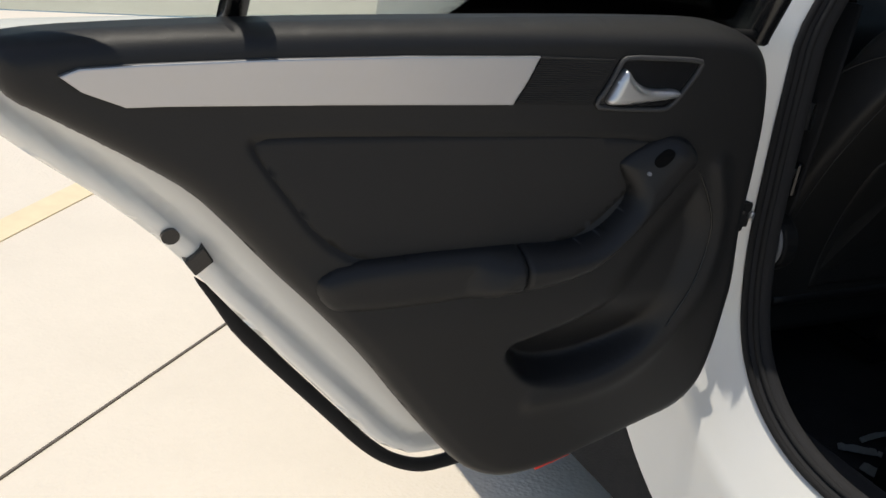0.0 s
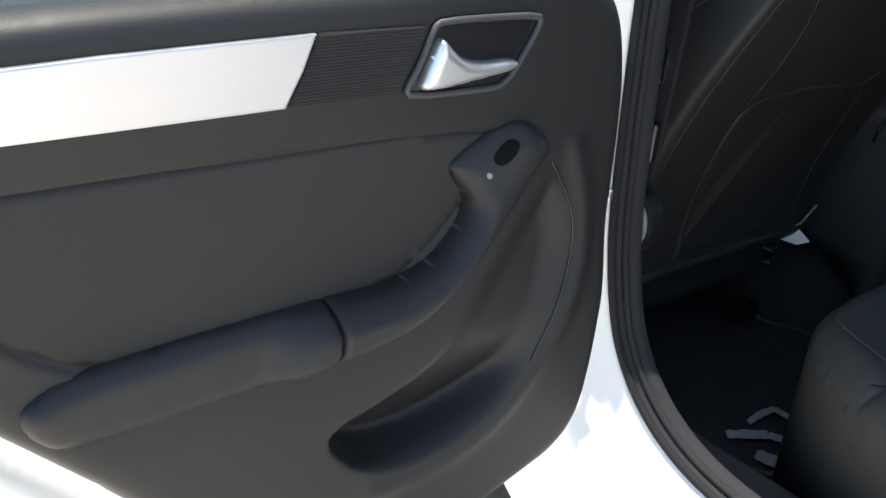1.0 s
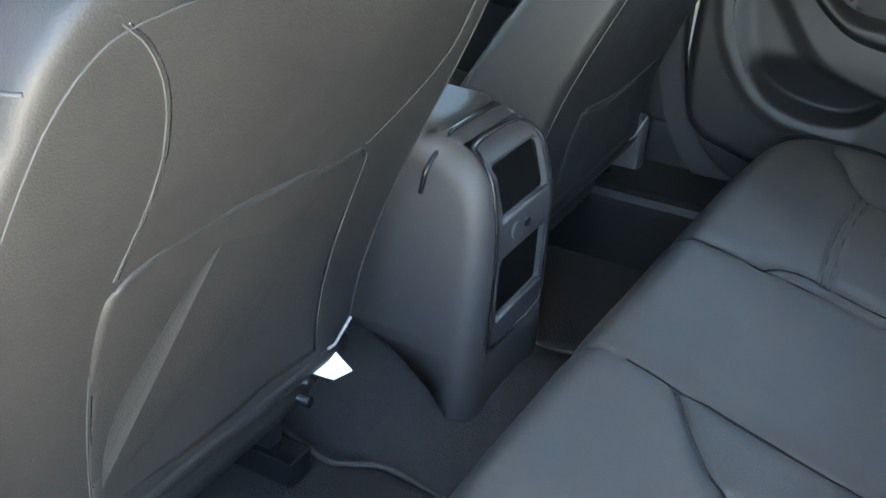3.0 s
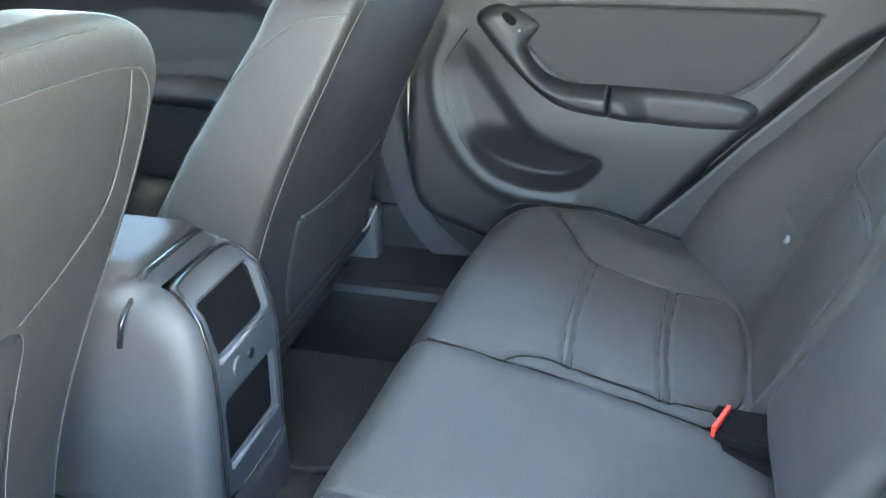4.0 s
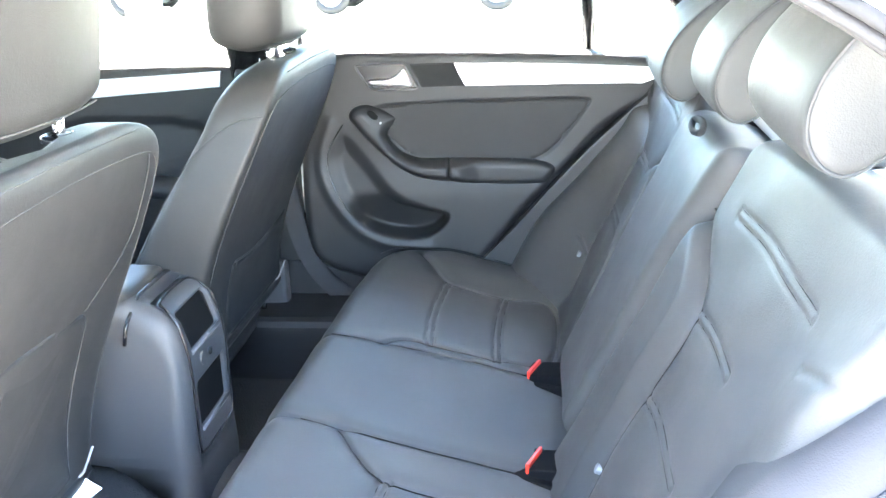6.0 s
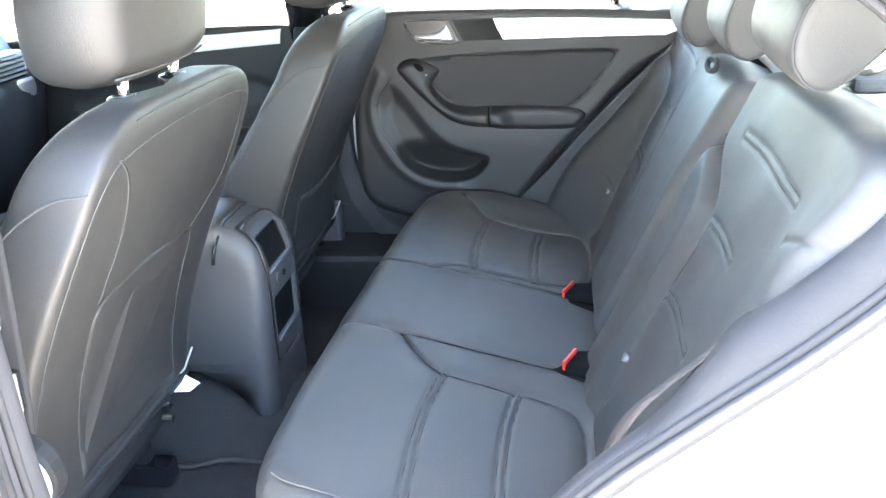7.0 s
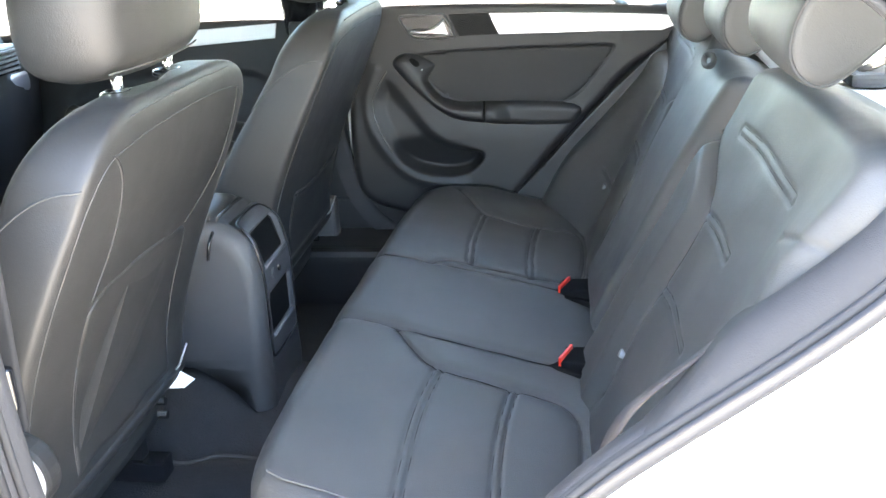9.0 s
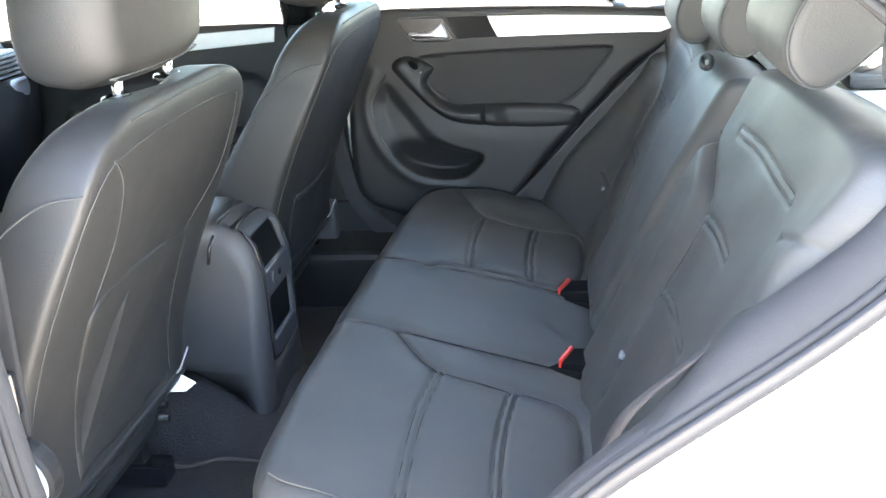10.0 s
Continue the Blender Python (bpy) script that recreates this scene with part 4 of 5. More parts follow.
def front_seat(xo, yc, out_side, label, hem_z, hem_sag):
    seat = thing("front_seat", pose(xo, yc, FLOOR), label, "car seat", group="front seats")
    Z0 = FLOOR

    KZ = [0.545, 0.62, 0.70, 0.786, 0.861, 0.94, 1.00, 1.05]
    rear_fit = np.polyfit(KZ, [0.098, 0.103, 0.119, 0.156, 0.190, 0.226, 0.252, 0.270], 3)
    front_fit = np.polyfit([0.545, 0.62, 0.70, 0.80, 0.912, 0.98, 1.04], [-0.085, -0.065, -0.035, 0.025, 0.103, 0.142, 0.168], 3)
    width_fit = np.polyfit([0.545, 0.62, 0.72, 0.82, 0.90, 0.95, 0.985], [0.222, 0.240, 0.260, 0.266, 0.260, 0.248, 0.232], 3)
    NN, NR = 6.0, 13.0

    def section(z):
        """Middle, half depth and half width of the backrest at a height."""
        zc = np.minimum(z, 0.95)
        r, f, w = np.polyval(rear_fit, zc), np.polyval(front_fit, zc), np.polyval(width_fit, zc)
        k = np.sqrt(1 - np.clip((z - 0.95) / 0.091, 0, 0.985) ** 2)
        return (r + f) / 2 + 0.45 * (z - zc), (r - f) / 2 * k ** 0.55, w * k ** 0.45

    def rear_x(P):
        c, hd, w = section(P[:, 1])
        return c + hd * np.clip(1 - np.abs(P[:, 0] / w) ** NR, 0, None) ** (1 / NR)

    def spot(P, d):
        P = np.asarray(P, float)
        return np.stack([rear_x(P) + np.asarray(d), P[:, 0], P[:, 1] - Z0], 1)

    levels = [(0.538, 0.80, 0.95), (0.539, 0.92, 0.985)] + [(z, 1.0, 1.0) for z in np.linspace(0.545, 0.95, 32)]
    levels += [(0.95 + 0.0896 * math.sin(a), 1.0, 1.0) for a in np.linspace(0.09, math.pi / 2, 18)]
    th = np.linspace(0, 2 * math.pi, 72, False)
    loops = []
    for z, kx, ky in levels:
        c, hd, w = section(np.array(z))
        cs, sn = np.cos(th), np.sin(th)
        pw = np.where(sn > 0, 2 / NR, 2 / NN)
        y = w * ky * np.sign(cs) * np.abs(cs) ** pw
        x = c + hd * kx * np.sign(sn) * np.abs(sn) ** pw
        # the front face is hollow between its bolsters
        x = x + np.where(sn < 0, 0.030 * kx * np.clip(1 - (y / (0.62 * w)) ** 2, 0, None), 0)
        loops.append(np.stack([x, y, np.full(72, z) - Z0], 1))
    verts = [v for l in loops for v in l]
    faces = [(i * 72 + k, i * 72 + (k + 1) % 72, (i + 1) * 72 + (k + 1) % 72, (i + 1) * 72 + k) for i in range(len(loops) - 1) for k in range(72)]
    faces += [tuple(range(72)), tuple(range((len(loops) - 1) * 72, len(loops) * 72))]
    a = mesh_object("backrest", verts, faces, SEATSHADED, seat, "black leather backrest with map pocket")
    border = chaikin([(-0.212, 0.56), (-0.232, 0.64), (-0.245, 0.74), (-0.250, 0.82), (-0.246, 0.88), (-0.236, 0.94), (-0.222, 0.975), (-0.19, 0.998), (0, 1.006), (0.19, 0.998), (0.222, 0.975), (0.236, 0.94), (0.246, 0.88), (0.250, 0.82), (0.245, 0.74), (0.232, 0.64), (0.212, 0.56)], 3, False)
    pocket = chaikin([(-0.135, 0.57), (-0.139, 0.654), (-0.154, 0.775), (-0.150, 0.815), (-0.06, 0.828), (0.07, 0.818), (0.130, 0.815), (0.150, 0.78), (0.150, 0.57)], 2, False)
    flank = [chaikin([(-0.150, 0.815), (-0.138, 0.886), (-0.153, 0.944), (-0.176, 0.98), (-0.196, 0.996)], 2, False), chaikin([(0.130, 0.815), (0.175, 0.842), (0.212, 0.88), (0.205, 0.935), (0.19, 0.99)], 2, False)]
    if hem_sag == 0:
        relief("map_pocket", pocket, lambda P, e: 0.0016 * dome(e, 0.010) + 0.0008 * np.sin(P[:, 0] * 40 + P[:, 1] * 25), 0.009, spot, SEATSHADED, a, "black leather map pocket", base=lambda P: -0.004)
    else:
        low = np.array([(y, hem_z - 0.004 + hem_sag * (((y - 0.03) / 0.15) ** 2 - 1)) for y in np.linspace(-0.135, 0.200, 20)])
        relief("map_pocket", np.vstack([low, [(0.195, 0.60), (0.185, 0.565), (-0.13, 0.565), (-0.135, 0.60)]]), lambda P, e: 0.0022 * dome(e, 0.010), 0.009, spot, SEATSHADED, a, "black leather map pocket", base=lambda P: -0.004)
    lines = [border] + (flank if hem_sag == 0 else [])
    for l in lines:
        tube("seam", spot(l, 0.0002), 0.0008, THREAD, a, "pale grey stitched seam", sides=5)
    # Gloss black tubes paint crease shade beside the front-seat seams.
    for l in lines[1:] + ([pocket[:9], pocket[-9:]] if hem_sag == 0 else []):
        off = l + np.array((0.004, 0)) * np.sign(l[:, :1] + 1e-9) * -1
        tube("crease", spot(off, -0.0006), 0.0009, GLOSS, a, "shade line painted along the seam crease", sides=5)
    for l in (pocket[:9], pocket[-9:]) if hem_sag == 0 else ():
        tube("seam", spot(l, 0.0003), 0.0008, THREAD, a, "pale grey stitched seam", sides=5)
    cap = np.array([(y, 1.029 - 0.10 * y * y) for y in np.linspace(-0.150, 0.150, 20)])
    tube("seam", spot(cap, 0.0004), 0.0011, THREAD, a, "pale grey stitched seam", sides=5)
    yh = np.linspace(-0.125, 0.190, 22)
    mouth = np.stack([yh, hem_z + hem_sag * (((yh - 0.03) / 0.15) ** 2 - 1)], 1)
    if hem_sag > 0:
        tube("pocket_hem", spot(mouth, 0.0006), 0.0016, THREAD, a, "pale stitched pocket mouth", sides=6)
    for sd in (-1, 1):
        xz = chaikin([(0.232, 0.972), (0.19, 0.968), (0.145, 0.940), (0.10, 0.895), (0.05, 0.82), (0.01, 0.74), (-0.02, 0.66)], 3, False)
        c, hd, w = section(xz[:, 1])
        q = np.clip((xz[:, 0] - c) / hd, -0.97, 0.97)
        pw = np.where(q > 0, NR, NN)
        yy = sd * w * (1 - np.abs(q) ** pw) ** (1 / pw)
        tube("seam", np.stack([c + q * hd, yy + sd * 0.0004, xz[:, 1] - Z0], 1), 0.0013, THREAD, a, "pale grey stitched seam", sides=5)
    # lower hem with a plastic edge
    hem = np.array([(y, 0.553) for y in np.linspace(-0.205, 0.205, 14)])
    tube("hem", spot(hem, np.full(14, -0.006)), 0.010, VINYL, seat, "black plastic lower edge", sides=8)
    tube("hem_hook", [(0.085, 0.165, 0.548 - Z0), (0.104, 0.175, 0.566 - Z0), (0.118, 0.182, 0.600 - Z0)], 0.0017, GREY, seat, "bare metal hook", sides=6)
    # cushion, base and side trim
    cush = chaikin([(-0.46, -0.20), (-0.48, -0.10), (-0.48, 0.10), (-0.46, 0.20), (-0.40, 0.25), (0.02, 0.25), (0.06, 0.22), (0.06, -0.22), (0.02, -0.25), (-0.40, -0.25)], 2)

    def cush_h(P, e):
        return 0.60 - 0.10 * (P[:, 0] + 0.40) + 0.02 * ease((np.abs(P[:, 1]) - 0.15) / 0.05) - 0.07 * (1 - dome(e, 0.06)) - Z0
    relief("seat_cushion", cush, cush_h, 0.012, lambda P, h: np.stack([P[:, 0], P[:, 1], h], 1), SEATSHADED, seat, "black leather front seat cushion", base=lambda P: 0.47 - Z0)
    for s in (-1, 1):
        box("rail", (-0.42, s * 0.18 - 0.02, 0.0), (0.055, s * 0.18 + 0.02, 0.035), GLOSS, seat, "black seat rail", bevel=0.003)
        box("rail", (-0.42, s * 0.18 - 0.012, 0.035), (0.02, s * 0.18 + 0.012, 0.115), VINYL, seat, "black seat riser", bevel=0.003)
    for zb in (0.500, 0.476):
        tube("frame_bar", [(-0.36, 0.178, zb - Z0), (0.070, 0.178, zb - Z0)], 0.0065, GLOSS, seat, "black steel frame bar", sides=10)
    yo = out_side * 0.255
    xw = 0.128 if out_side < 0 else 0.03
    box("side_trim", (-0.42, yo - 0.02, 0.09), (0.10, yo + 0.02, 0.215), PLASTIC, seat, "black plastic side cover", bevel=0.014, segments=4)
    wheel = [(0.045 * math.cos(a), 0.045 * math.sin(a)) for a in np.linspace(0, 2 * math.pi, 28, False)]
    prism("recline_wheel", wheel, lambda P, d: np.stack([xw + P[:, 0], yo + out_side * (0.022 + d), 0.320 + P[:, 1]], 1), 0.0, 0.03, VINYL, seat, "round black recline wheel", bevel=0.006)
    ring = np.array(wheel) * 0.86
    tube("wheel_ring", np.stack([xw + ring[:, 0], np.full(28, yo + out_side * 0.053), 0.320 + ring[:, 1]], 1), 0.0035, GREY, seat, "grey ring on the wheel", closed=True, up=(0, 1, 0))
    box("hinge_cover", (-0.02, yo - 0.025, 0.20), (0.06, yo + 0.018, 0.36), PLASTIC, seat, "black hinge cover", bevel=0.016, segments=4)
    # headrest
    hout = chaikin([(-0.115, 1.050), (-0.142, 1.07), (-0.156, 1.13), (-0.152, 1.21), (-0.115, 1.255), (0.115, 1.255), (0.152, 1.21), (0.156, 1.13), (0.142, 1.07), (0.115, 1.050)], 2)

    def head(P, d):
        y, z = P.T
        d = np.asarray(d)
        return np.stack([0.188 - 0.9 * y * y + 0.12 * (z - 1.05) + d, y, z - Z0], 1)
    hr = pillow("headrest", hout, 0.055, 0.065, 0.038, 0.006, head, SEATSHADED, seat, "black leather headrest")
    lower = np.array([(y, 1.066) for y in np.linspace(-0.125, 0.125, 16)])
    tube("stitching", head(lower, 0.055 * dome(np.full(16, 0.016), 0.038) + 0.001), 0.0014, THREAD, hr, "grey stitched line", sides=5)
    for y in (-0.072, 0.072):
        tube("headrest_post", [(0.200, y, 0.98 - Z0), (0.204, y, 1.10 - Z0)], 0.0065, CHROME, seat, "chrome headrest post", sides=12)
        ringp = [(0.201 + 0.014 * math.cos(a), y + 0.018 * math.sin(a), 1.035 - Z0) for a in np.linspace(0, 2 * math.pi, 18, False)]
        tube("post_collar", ringp, 0.005, GLOSS, seat, "black post collar", closed=True)
    return seat


front_seat(0.0, 0.530, -1, "black leather driver seat with stitched map pocket", 0.797, 0.0)
front_seat(0.055, 1.285, 1, "black leather front passenger seat with stitched seams", 0.702, 0.014)

# ---- centre console ----
CY = 0.960
console = thing("centre_console", pose(0.10, CY, FLOOR), "dark plastic centre console with rear storage slots", "car console")
C0 = np.array((0.10, CY, FLOOR))


def rear_face(z):
    """x of the console's rear face at a height."""
    return np.interp(z, (0.36, 0.42, 0.48, 0.62, 0.66, 0.70, 0.72, 0.735), (0.188, 0.192, 0.190, 0.190, 0.187, 0.176, 0.158, 0.128))


# side view swept across the width, with rounded shoulders
zs = np.concatenate([np.linspace(0.40, 0.70, 16), [0.712, 0.722, 0.730, 0.735, 0.737]])
prof = [(rear_face(z) if z < 0.734 else 0.118, z) for z in zs] + [(0.09, 0.738), (0.02, 0.737), (-0.10, 0.736), (-0.30, 0.735), (-0.42, 0.70), (-0.46, 0.60), (-0.46, 0.49), (-0.10, 0.488), (0.0, 0.488), (0.06, 0.482), (0.12, 0.462), (0.165, 0.43), (0.185, 0.405)]
prof = np.array(prof)
loops = []
for v in np.concatenate([[-1, -0.985, -0.95, -0.9, -0.84, -0.78, -0.705], np.linspace(-0.70, 0.70, 7), [0.705, 0.78, 0.84, 0.9, 0.95, 0.985, 1]]):
    k = 0.028 * (1 - math.sqrt(max(0, 1 - max(0, (abs(v) - 0.72) / 0.28) ** 2)))
    p = prof.copy()
    top = ease((p[:, 1] - 0.60) / 0.13)
    p[:, 1] -= k * top
    p[:, 0] -= k * ease((p[:, 0] - 0.05) / 0.1)
    if abs(v) < 0.702:
        p[:, 0] -= 0.085 * ((p[:, 1] > 0.495) & (p[:, 1] < 0.725) & (p[:, 0] > 0.13))
    yy = v * (0.092 + 0.016 * ease((0.72 - p[:, 1]) / 0.3))
    loops.append(np.stack([p[:, 0], CY + yy, p[:, 1]], 1) - C0)
n = len(prof)
verts = [v for l in loops for v in l]
faces = [(i * n + k, i * n + k + 1, (i + 1) * n + k + 1, (i + 1) * n + k) for i in range(len(loops) - 1) for k in range(n - 1)]
for base_i in (0, (len(loops) - 1) * n):
    tris = tessellate_polygon([[Vector((p[0], p[1], 0)) for p in prof]])
    faces += [tuple(base_i + k for k in t) for t in tris]
cbody = mesh_object("housing", verts, faces, PLASTIC, console, "dark charcoal plastic housing")
# lid on top with its dark parting line
lid = chaikin([(-0.28, -0.085), (-0.30, 0.0), (-0.28, 0.085), (0.095, 0.088), (0.110, 0.06), (0.112, -0.06), (0.095, -0.088)], 1)
relief("lid", lid, lambda P, e: 0.742 + 0.006 * dome(e, 0.02) - 0.012 * ease((np.abs(P[:, 1]) - 0.05) / 0.04) - FLOOR, 0.008, lambda P, h: np.stack([P[:, 0] - 0.10, P[:, 1], h], 1), LEATHER, console, "padded black armrest lid", base=lambda P: 0.715 - FLOOR)
line = np.array([(0.117, y, 0.7385 - 0.020 * ease((abs(y) - 0.05) / 0.045)) for y in np.linspace(-0.094, 0.094, 15)])
line = np.vstack([[(0.110, -0.104, 0.68), (0.114, -0.102, 0.705)], line, [(0.114, 0.102, 0.705), (0.110, 0.104, 0.68)]]) - np.array((0.10, 0, FLOOR))
tube("parting_line", line, 0.0032, GLOSS, console, "dark lid joint", sides=6)


def face_spot(P, d):
    """On the rear face: P = (y from the middle, z)."""
    y, z = P.T
    return np.stack([rear_face(z) - 0.10 + np.asarray(d), y, z - FLOOR], 1)


plate = chaikin([(-0.070, 0.486), (-0.075, 0.50), (-0.073, 0.68), (-0.066, 0.722), (-0.05, 0.728), (0.05, 0.728), (0.066, 0.722), (0.073, 0.68), (0.075, 0.50), (0.070, 0.486)], 2)


def slot_outline(hw, z0, z1, r=0.007):
    pts = []
    for cy, cz, a0 in ((hw - r, z0 + r, -90), (hw - r, z1 - r, 0), (-hw + r, z1 - r, 90), (-hw + r, z0 + r, 180)):
        pts += [(cy + r * math.cos(radians(a0 + q)), cz + r * math.sin(radians(a0 + q))) for q in (0, 30, 60, 90)]
    return np.array(pts)


SLOTS = [slot_outline(0.059, 0.650, 0.710), slot_outline(0.060, 0.524, 0.602)]


def plate_height(P, e):
    h = 0.0025 * dome(e, 0.003)
    for sl in SLOTS:
        h = h - 0.078 * ease(np.where(inside(P, sl), nearest(P, sl, True)[0], 0) / 0.006)
    return h


relief("rear_plate", plate, plate_height, 0.003, face_spot, PLASTIC, console, "black rear console plate with two deep slots", base=lambda P: -0.004)
tube("plate_edge", face_spot(plate, np.full(len(plate), 0.0025)), 0.0022, GLOSS, console, "glossy plate edge", closed=True, sides=6)
# Near-black plugs just inside the slots paint the shade of their depth.
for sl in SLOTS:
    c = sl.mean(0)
    prism("slot_shade", c + (sl - c) * 0.94, face_spot, -0.030, -0.003, SHADEBLACK, console, "near-black plug painting the slot shade", bevel=0)
for z0 in (0.650, 0.524):
    tube("slot_lip", face_spot(np.array([(-0.06, z0), (0.06, z0)]), np.full(2, 0.003)), 0.0032, GREYDARK, console, "slot lip", sides=8)
tube("socket", [(0.180 - 0.10, -0.026, 0.627 - FLOOR), (0.1945 - 0.10, -0.026, 0.627 - FLOOR)], 0.0105, PLASTIC, console, "round power socket cap", sides=18)
tube("socket", [(0.180 - 0.10, 0.004, 0.626 - FLOOR), (0.1945 - 0.10, 0.004, 0.626 - FLOOR)], 0.006, GLOSS, console, "small audio socket", sides=14)

# ---- floor ----
tun = [np.stack([np.full(15, x), CY + np.linspace(-0.17, 0.17, 15), FLOOR - 0.02 + (0.072 + 0.05 * ease((0.19 - x) / 0.12)) * np.abs(np.cos(np.linspace(-1, 1, 15) * math.pi / 2)) ** 0.7], 1) for x in np.concatenate([np.linspace(-0.95, 0.0, 6), np.linspace(0.04, 0.45, 12)])]
loft("tunnel_carpet", tun, CARPET, body, "charcoal carpet over the tunnel", closed=False)


def floor_mat(pts, label):
    mat_ob = thing("floor_mat", pose(pts[0][0], pts[0][1], FLOOR - 0.02), label, "floor mat", group="rear floor mats")
    o = chaikin(pts, 2)
    base0 = np.array((pts[0][0], pts[0][1], FLOOR - 0.02))
    relief("mat", o, lambda P, e: FLOOR - 0.008 + 0.002 * np.sin(P[:, 0] * 40) * np.sin(P[:, 1] * 33) - 0.006 * (1 - dome(e, 0.01)), 0.012, lambda P, h: np.stack([P[:, 0], P[:, 1], h], 1) - base0, CARPET, mat_ob, "charcoal carpet mat", base=lambda P: FLOOR - 0.02)
    tube("binding", np.column_stack([o, np.full(len(o), FLOOR - 0.010)]) - base0, 0.004, BINDING, mat_ob, "stitched mat binding", closed=True, sides=6)


floor_mat([(-0.28, 0.30), (-0.30, 0.70), (-0.13, 0.795), (0.0, 0.778), (0.055, 0.757), (0.085, 0.775), (0.115, 0.793), (0.20, 0.778), (0.34, 0.772), (0.36, 0.30)], "charcoal carpet floor mat behind the driver seat")
floor_mat([(-0.10, 1.13), (0.34, 1.13), (0.34, 1.52), (0.0, 1.53), (-0.10, 1.50)], "charcoal carpet floor mat behind the passenger seat")

# Narrow pale strips with slightly lifted edges, laid on the carpet.
tear = thing("pale_strips", pose(0.28, 0.42, FLOOR - 0.004), "thin pale uneven strips on the floor", "plastic sheet")
rng = np.random.default_rng(4)
for line, wd in (([(0.236, 0.398), (0.256, 0.43), (0.270, 0.449)], 0.026), ([(0.270, 0.449), (0.290, 0.458), (0.307, 0.468)], 0.020), ([(0.307, 0.468), (0.298, 0.52), (0.280, 0.578)], 0.016), ([(0.236, 0.45), (0.232, 0.48), (0.235, 0.515)], 0.018),
                 ([(0.235, 0.515), (0.260, 0.512), (0.283, 0.520)], 0.014), ([(0.286, 0.395), (0.312, 0.402), (0.335, 0.418)], 0.040)):
    c = chaikin(line, 2, False)
    t = np.gradient(c, axis=0)
    nrm = np.stack([-t[:, 1], t[:, 0]], 1) / np.linalg.norm(t, axis=1)[:, None]
    n = len(c)
    hw = wd * (0.20 + 0.12 * rng.random(n)) * (0.5 + 0.5 * np.sin(np.linspace(0.3, 2.9, n)))
    lift = 0.003 + 0.002 * rng.random(n)
    verts, faces = [], []
    for i in range(n):
        for sg in (-1, 1):
            for th0 in (0, 0.0012):
                q = c[i] + nrm[i] * sg * hw[i]
                verts.append((q[0] - 0.28, q[1] - 0.42, 0.003 + lift[i] * (sg > 0) + th0))
    for i in range(n - 1):
        o = 4 * i
        for q in ((0, 1, 5, 4), (1, 3, 7, 5), (3, 2, 6, 7), (2, 0, 4, 6)):
            faces.append(tuple(o + j for j in q))
    o = 4 * (n - 1)
    faces += [(0, 2, 3, 1), (o, o + 1, o + 3, o + 2)]
    mesh_object("floor_strip", verts, faces, PALESTRIP, tear, smooth=False)
# Small white sheet that paints a sun glint below the driver seat.
tag = thing("painted_glint", pose(0.100, 0.700, 0.543, 0, 0, 10), "small white sheet painted as a sun glint under the driver seat", "paper tag")
mesh_object("sheet", [(-0.022, -0.012, -0.006), (0.012, -0.014, -0.006), (0.026, 0.0, 0.0), (-0.004, 0.014, 0.012), (-0.022, -0.012, -0.0075), (0.012, -0.014, -0.0075), (0.026, 0.0, -0.0015), (-0.004, 0.014, 0.0105)],
            [(0, 1, 2, 3), (7, 6, 5, 4), (0, 4, 5, 1), (1, 5, 6, 2), (2, 6, 7, 3), (3, 7, 4, 0)], GLINTWHITE, tag, smooth=False)

# ---- dashboard ----
dash = thing("dashboard", pose(-0.75, MID, 0.6), "black moulded dashboard with air vents", "dashboard")
D0 = np.array((-0.75, MID, 0.6))
dp = np.array([(-0.52, 0.60), (-0.50, 0.74), (-0.485, 0.86), (-0.50, 0.905), (-0.55, 0.945), (-0.62, 0.985), (-0.70, 1.005), (-0.82, 0.99), (-1.0, 0.95), (-1.05, 0.90), (-1.05, 0.60)])
dl = []
for y in np.linspace(0.22, 2 * MID - 0.22, 25):
    p = dp.copy()
    cl = math.exp(-(((y - 0.52) / 0.20) ** 2))
    p[:, 1] += np.where(p[:, 1] > 0.93, 0.05 * cl, 0)
    p[:, 0] += np.where(p[:, 0] > -0.6, -0.05 * ease((abs(y - MID) - 0.35) / 0.3), 0)
    dl.append(np.stack([p[:, 0], np.full(len(p), y), p[:, 1]], 1) - D0)
n = len(dp)
verts = [v for l in dl for v in l]
faces = [(i * n + k, i * n + (k + 1) % n, (i + 1) * n + (k + 1) % n, (i + 1) * n + k) for i in range(len(dl) - 1) for k in range(n)]
faces += [tuple(range(n)), tuple(reversed(range((len(dl) - 1) * n, len(dl) * n)))]
mesh_object("dash_top", verts, faces, VINYL, dash, "black soft-touch dash moulding")
strip_pts = [(-0.535, y, 0.872) for y in np.linspace(1.05, 1.50, 8)]
tube("dash_trim", np.array(strip_pts) - D0, 0.016, ALU, dash, "silver dash trim", flat=(0.5, 1.4))
for yv in (1.36, 0.30, 0.80, 0.97):
    box("vent_frame", np.array((-0.545, yv - 0.075, 0.905)) - D0, np.array((-0.505, yv + 0.075, 0.965)) - D0, GLOSS, dash, "black vent frame", bevel=0.006)
    for q in range(5):
        box("vent_slat", np.array((-0.512, yv - 0.066, 0.913 + 0.010 * q)) - D0, np.array((-0.496, yv + 0.066, 0.917 + 0.010 * q)) - D0, SLAT, dash, "grey vent slat", bevel=0.001)
wheel = thing("steering_wheel", pose(-0.36, 0.53, 0.92, 0, -65, 0), "black leather steering wheel with silver spokes", "steering wheel")
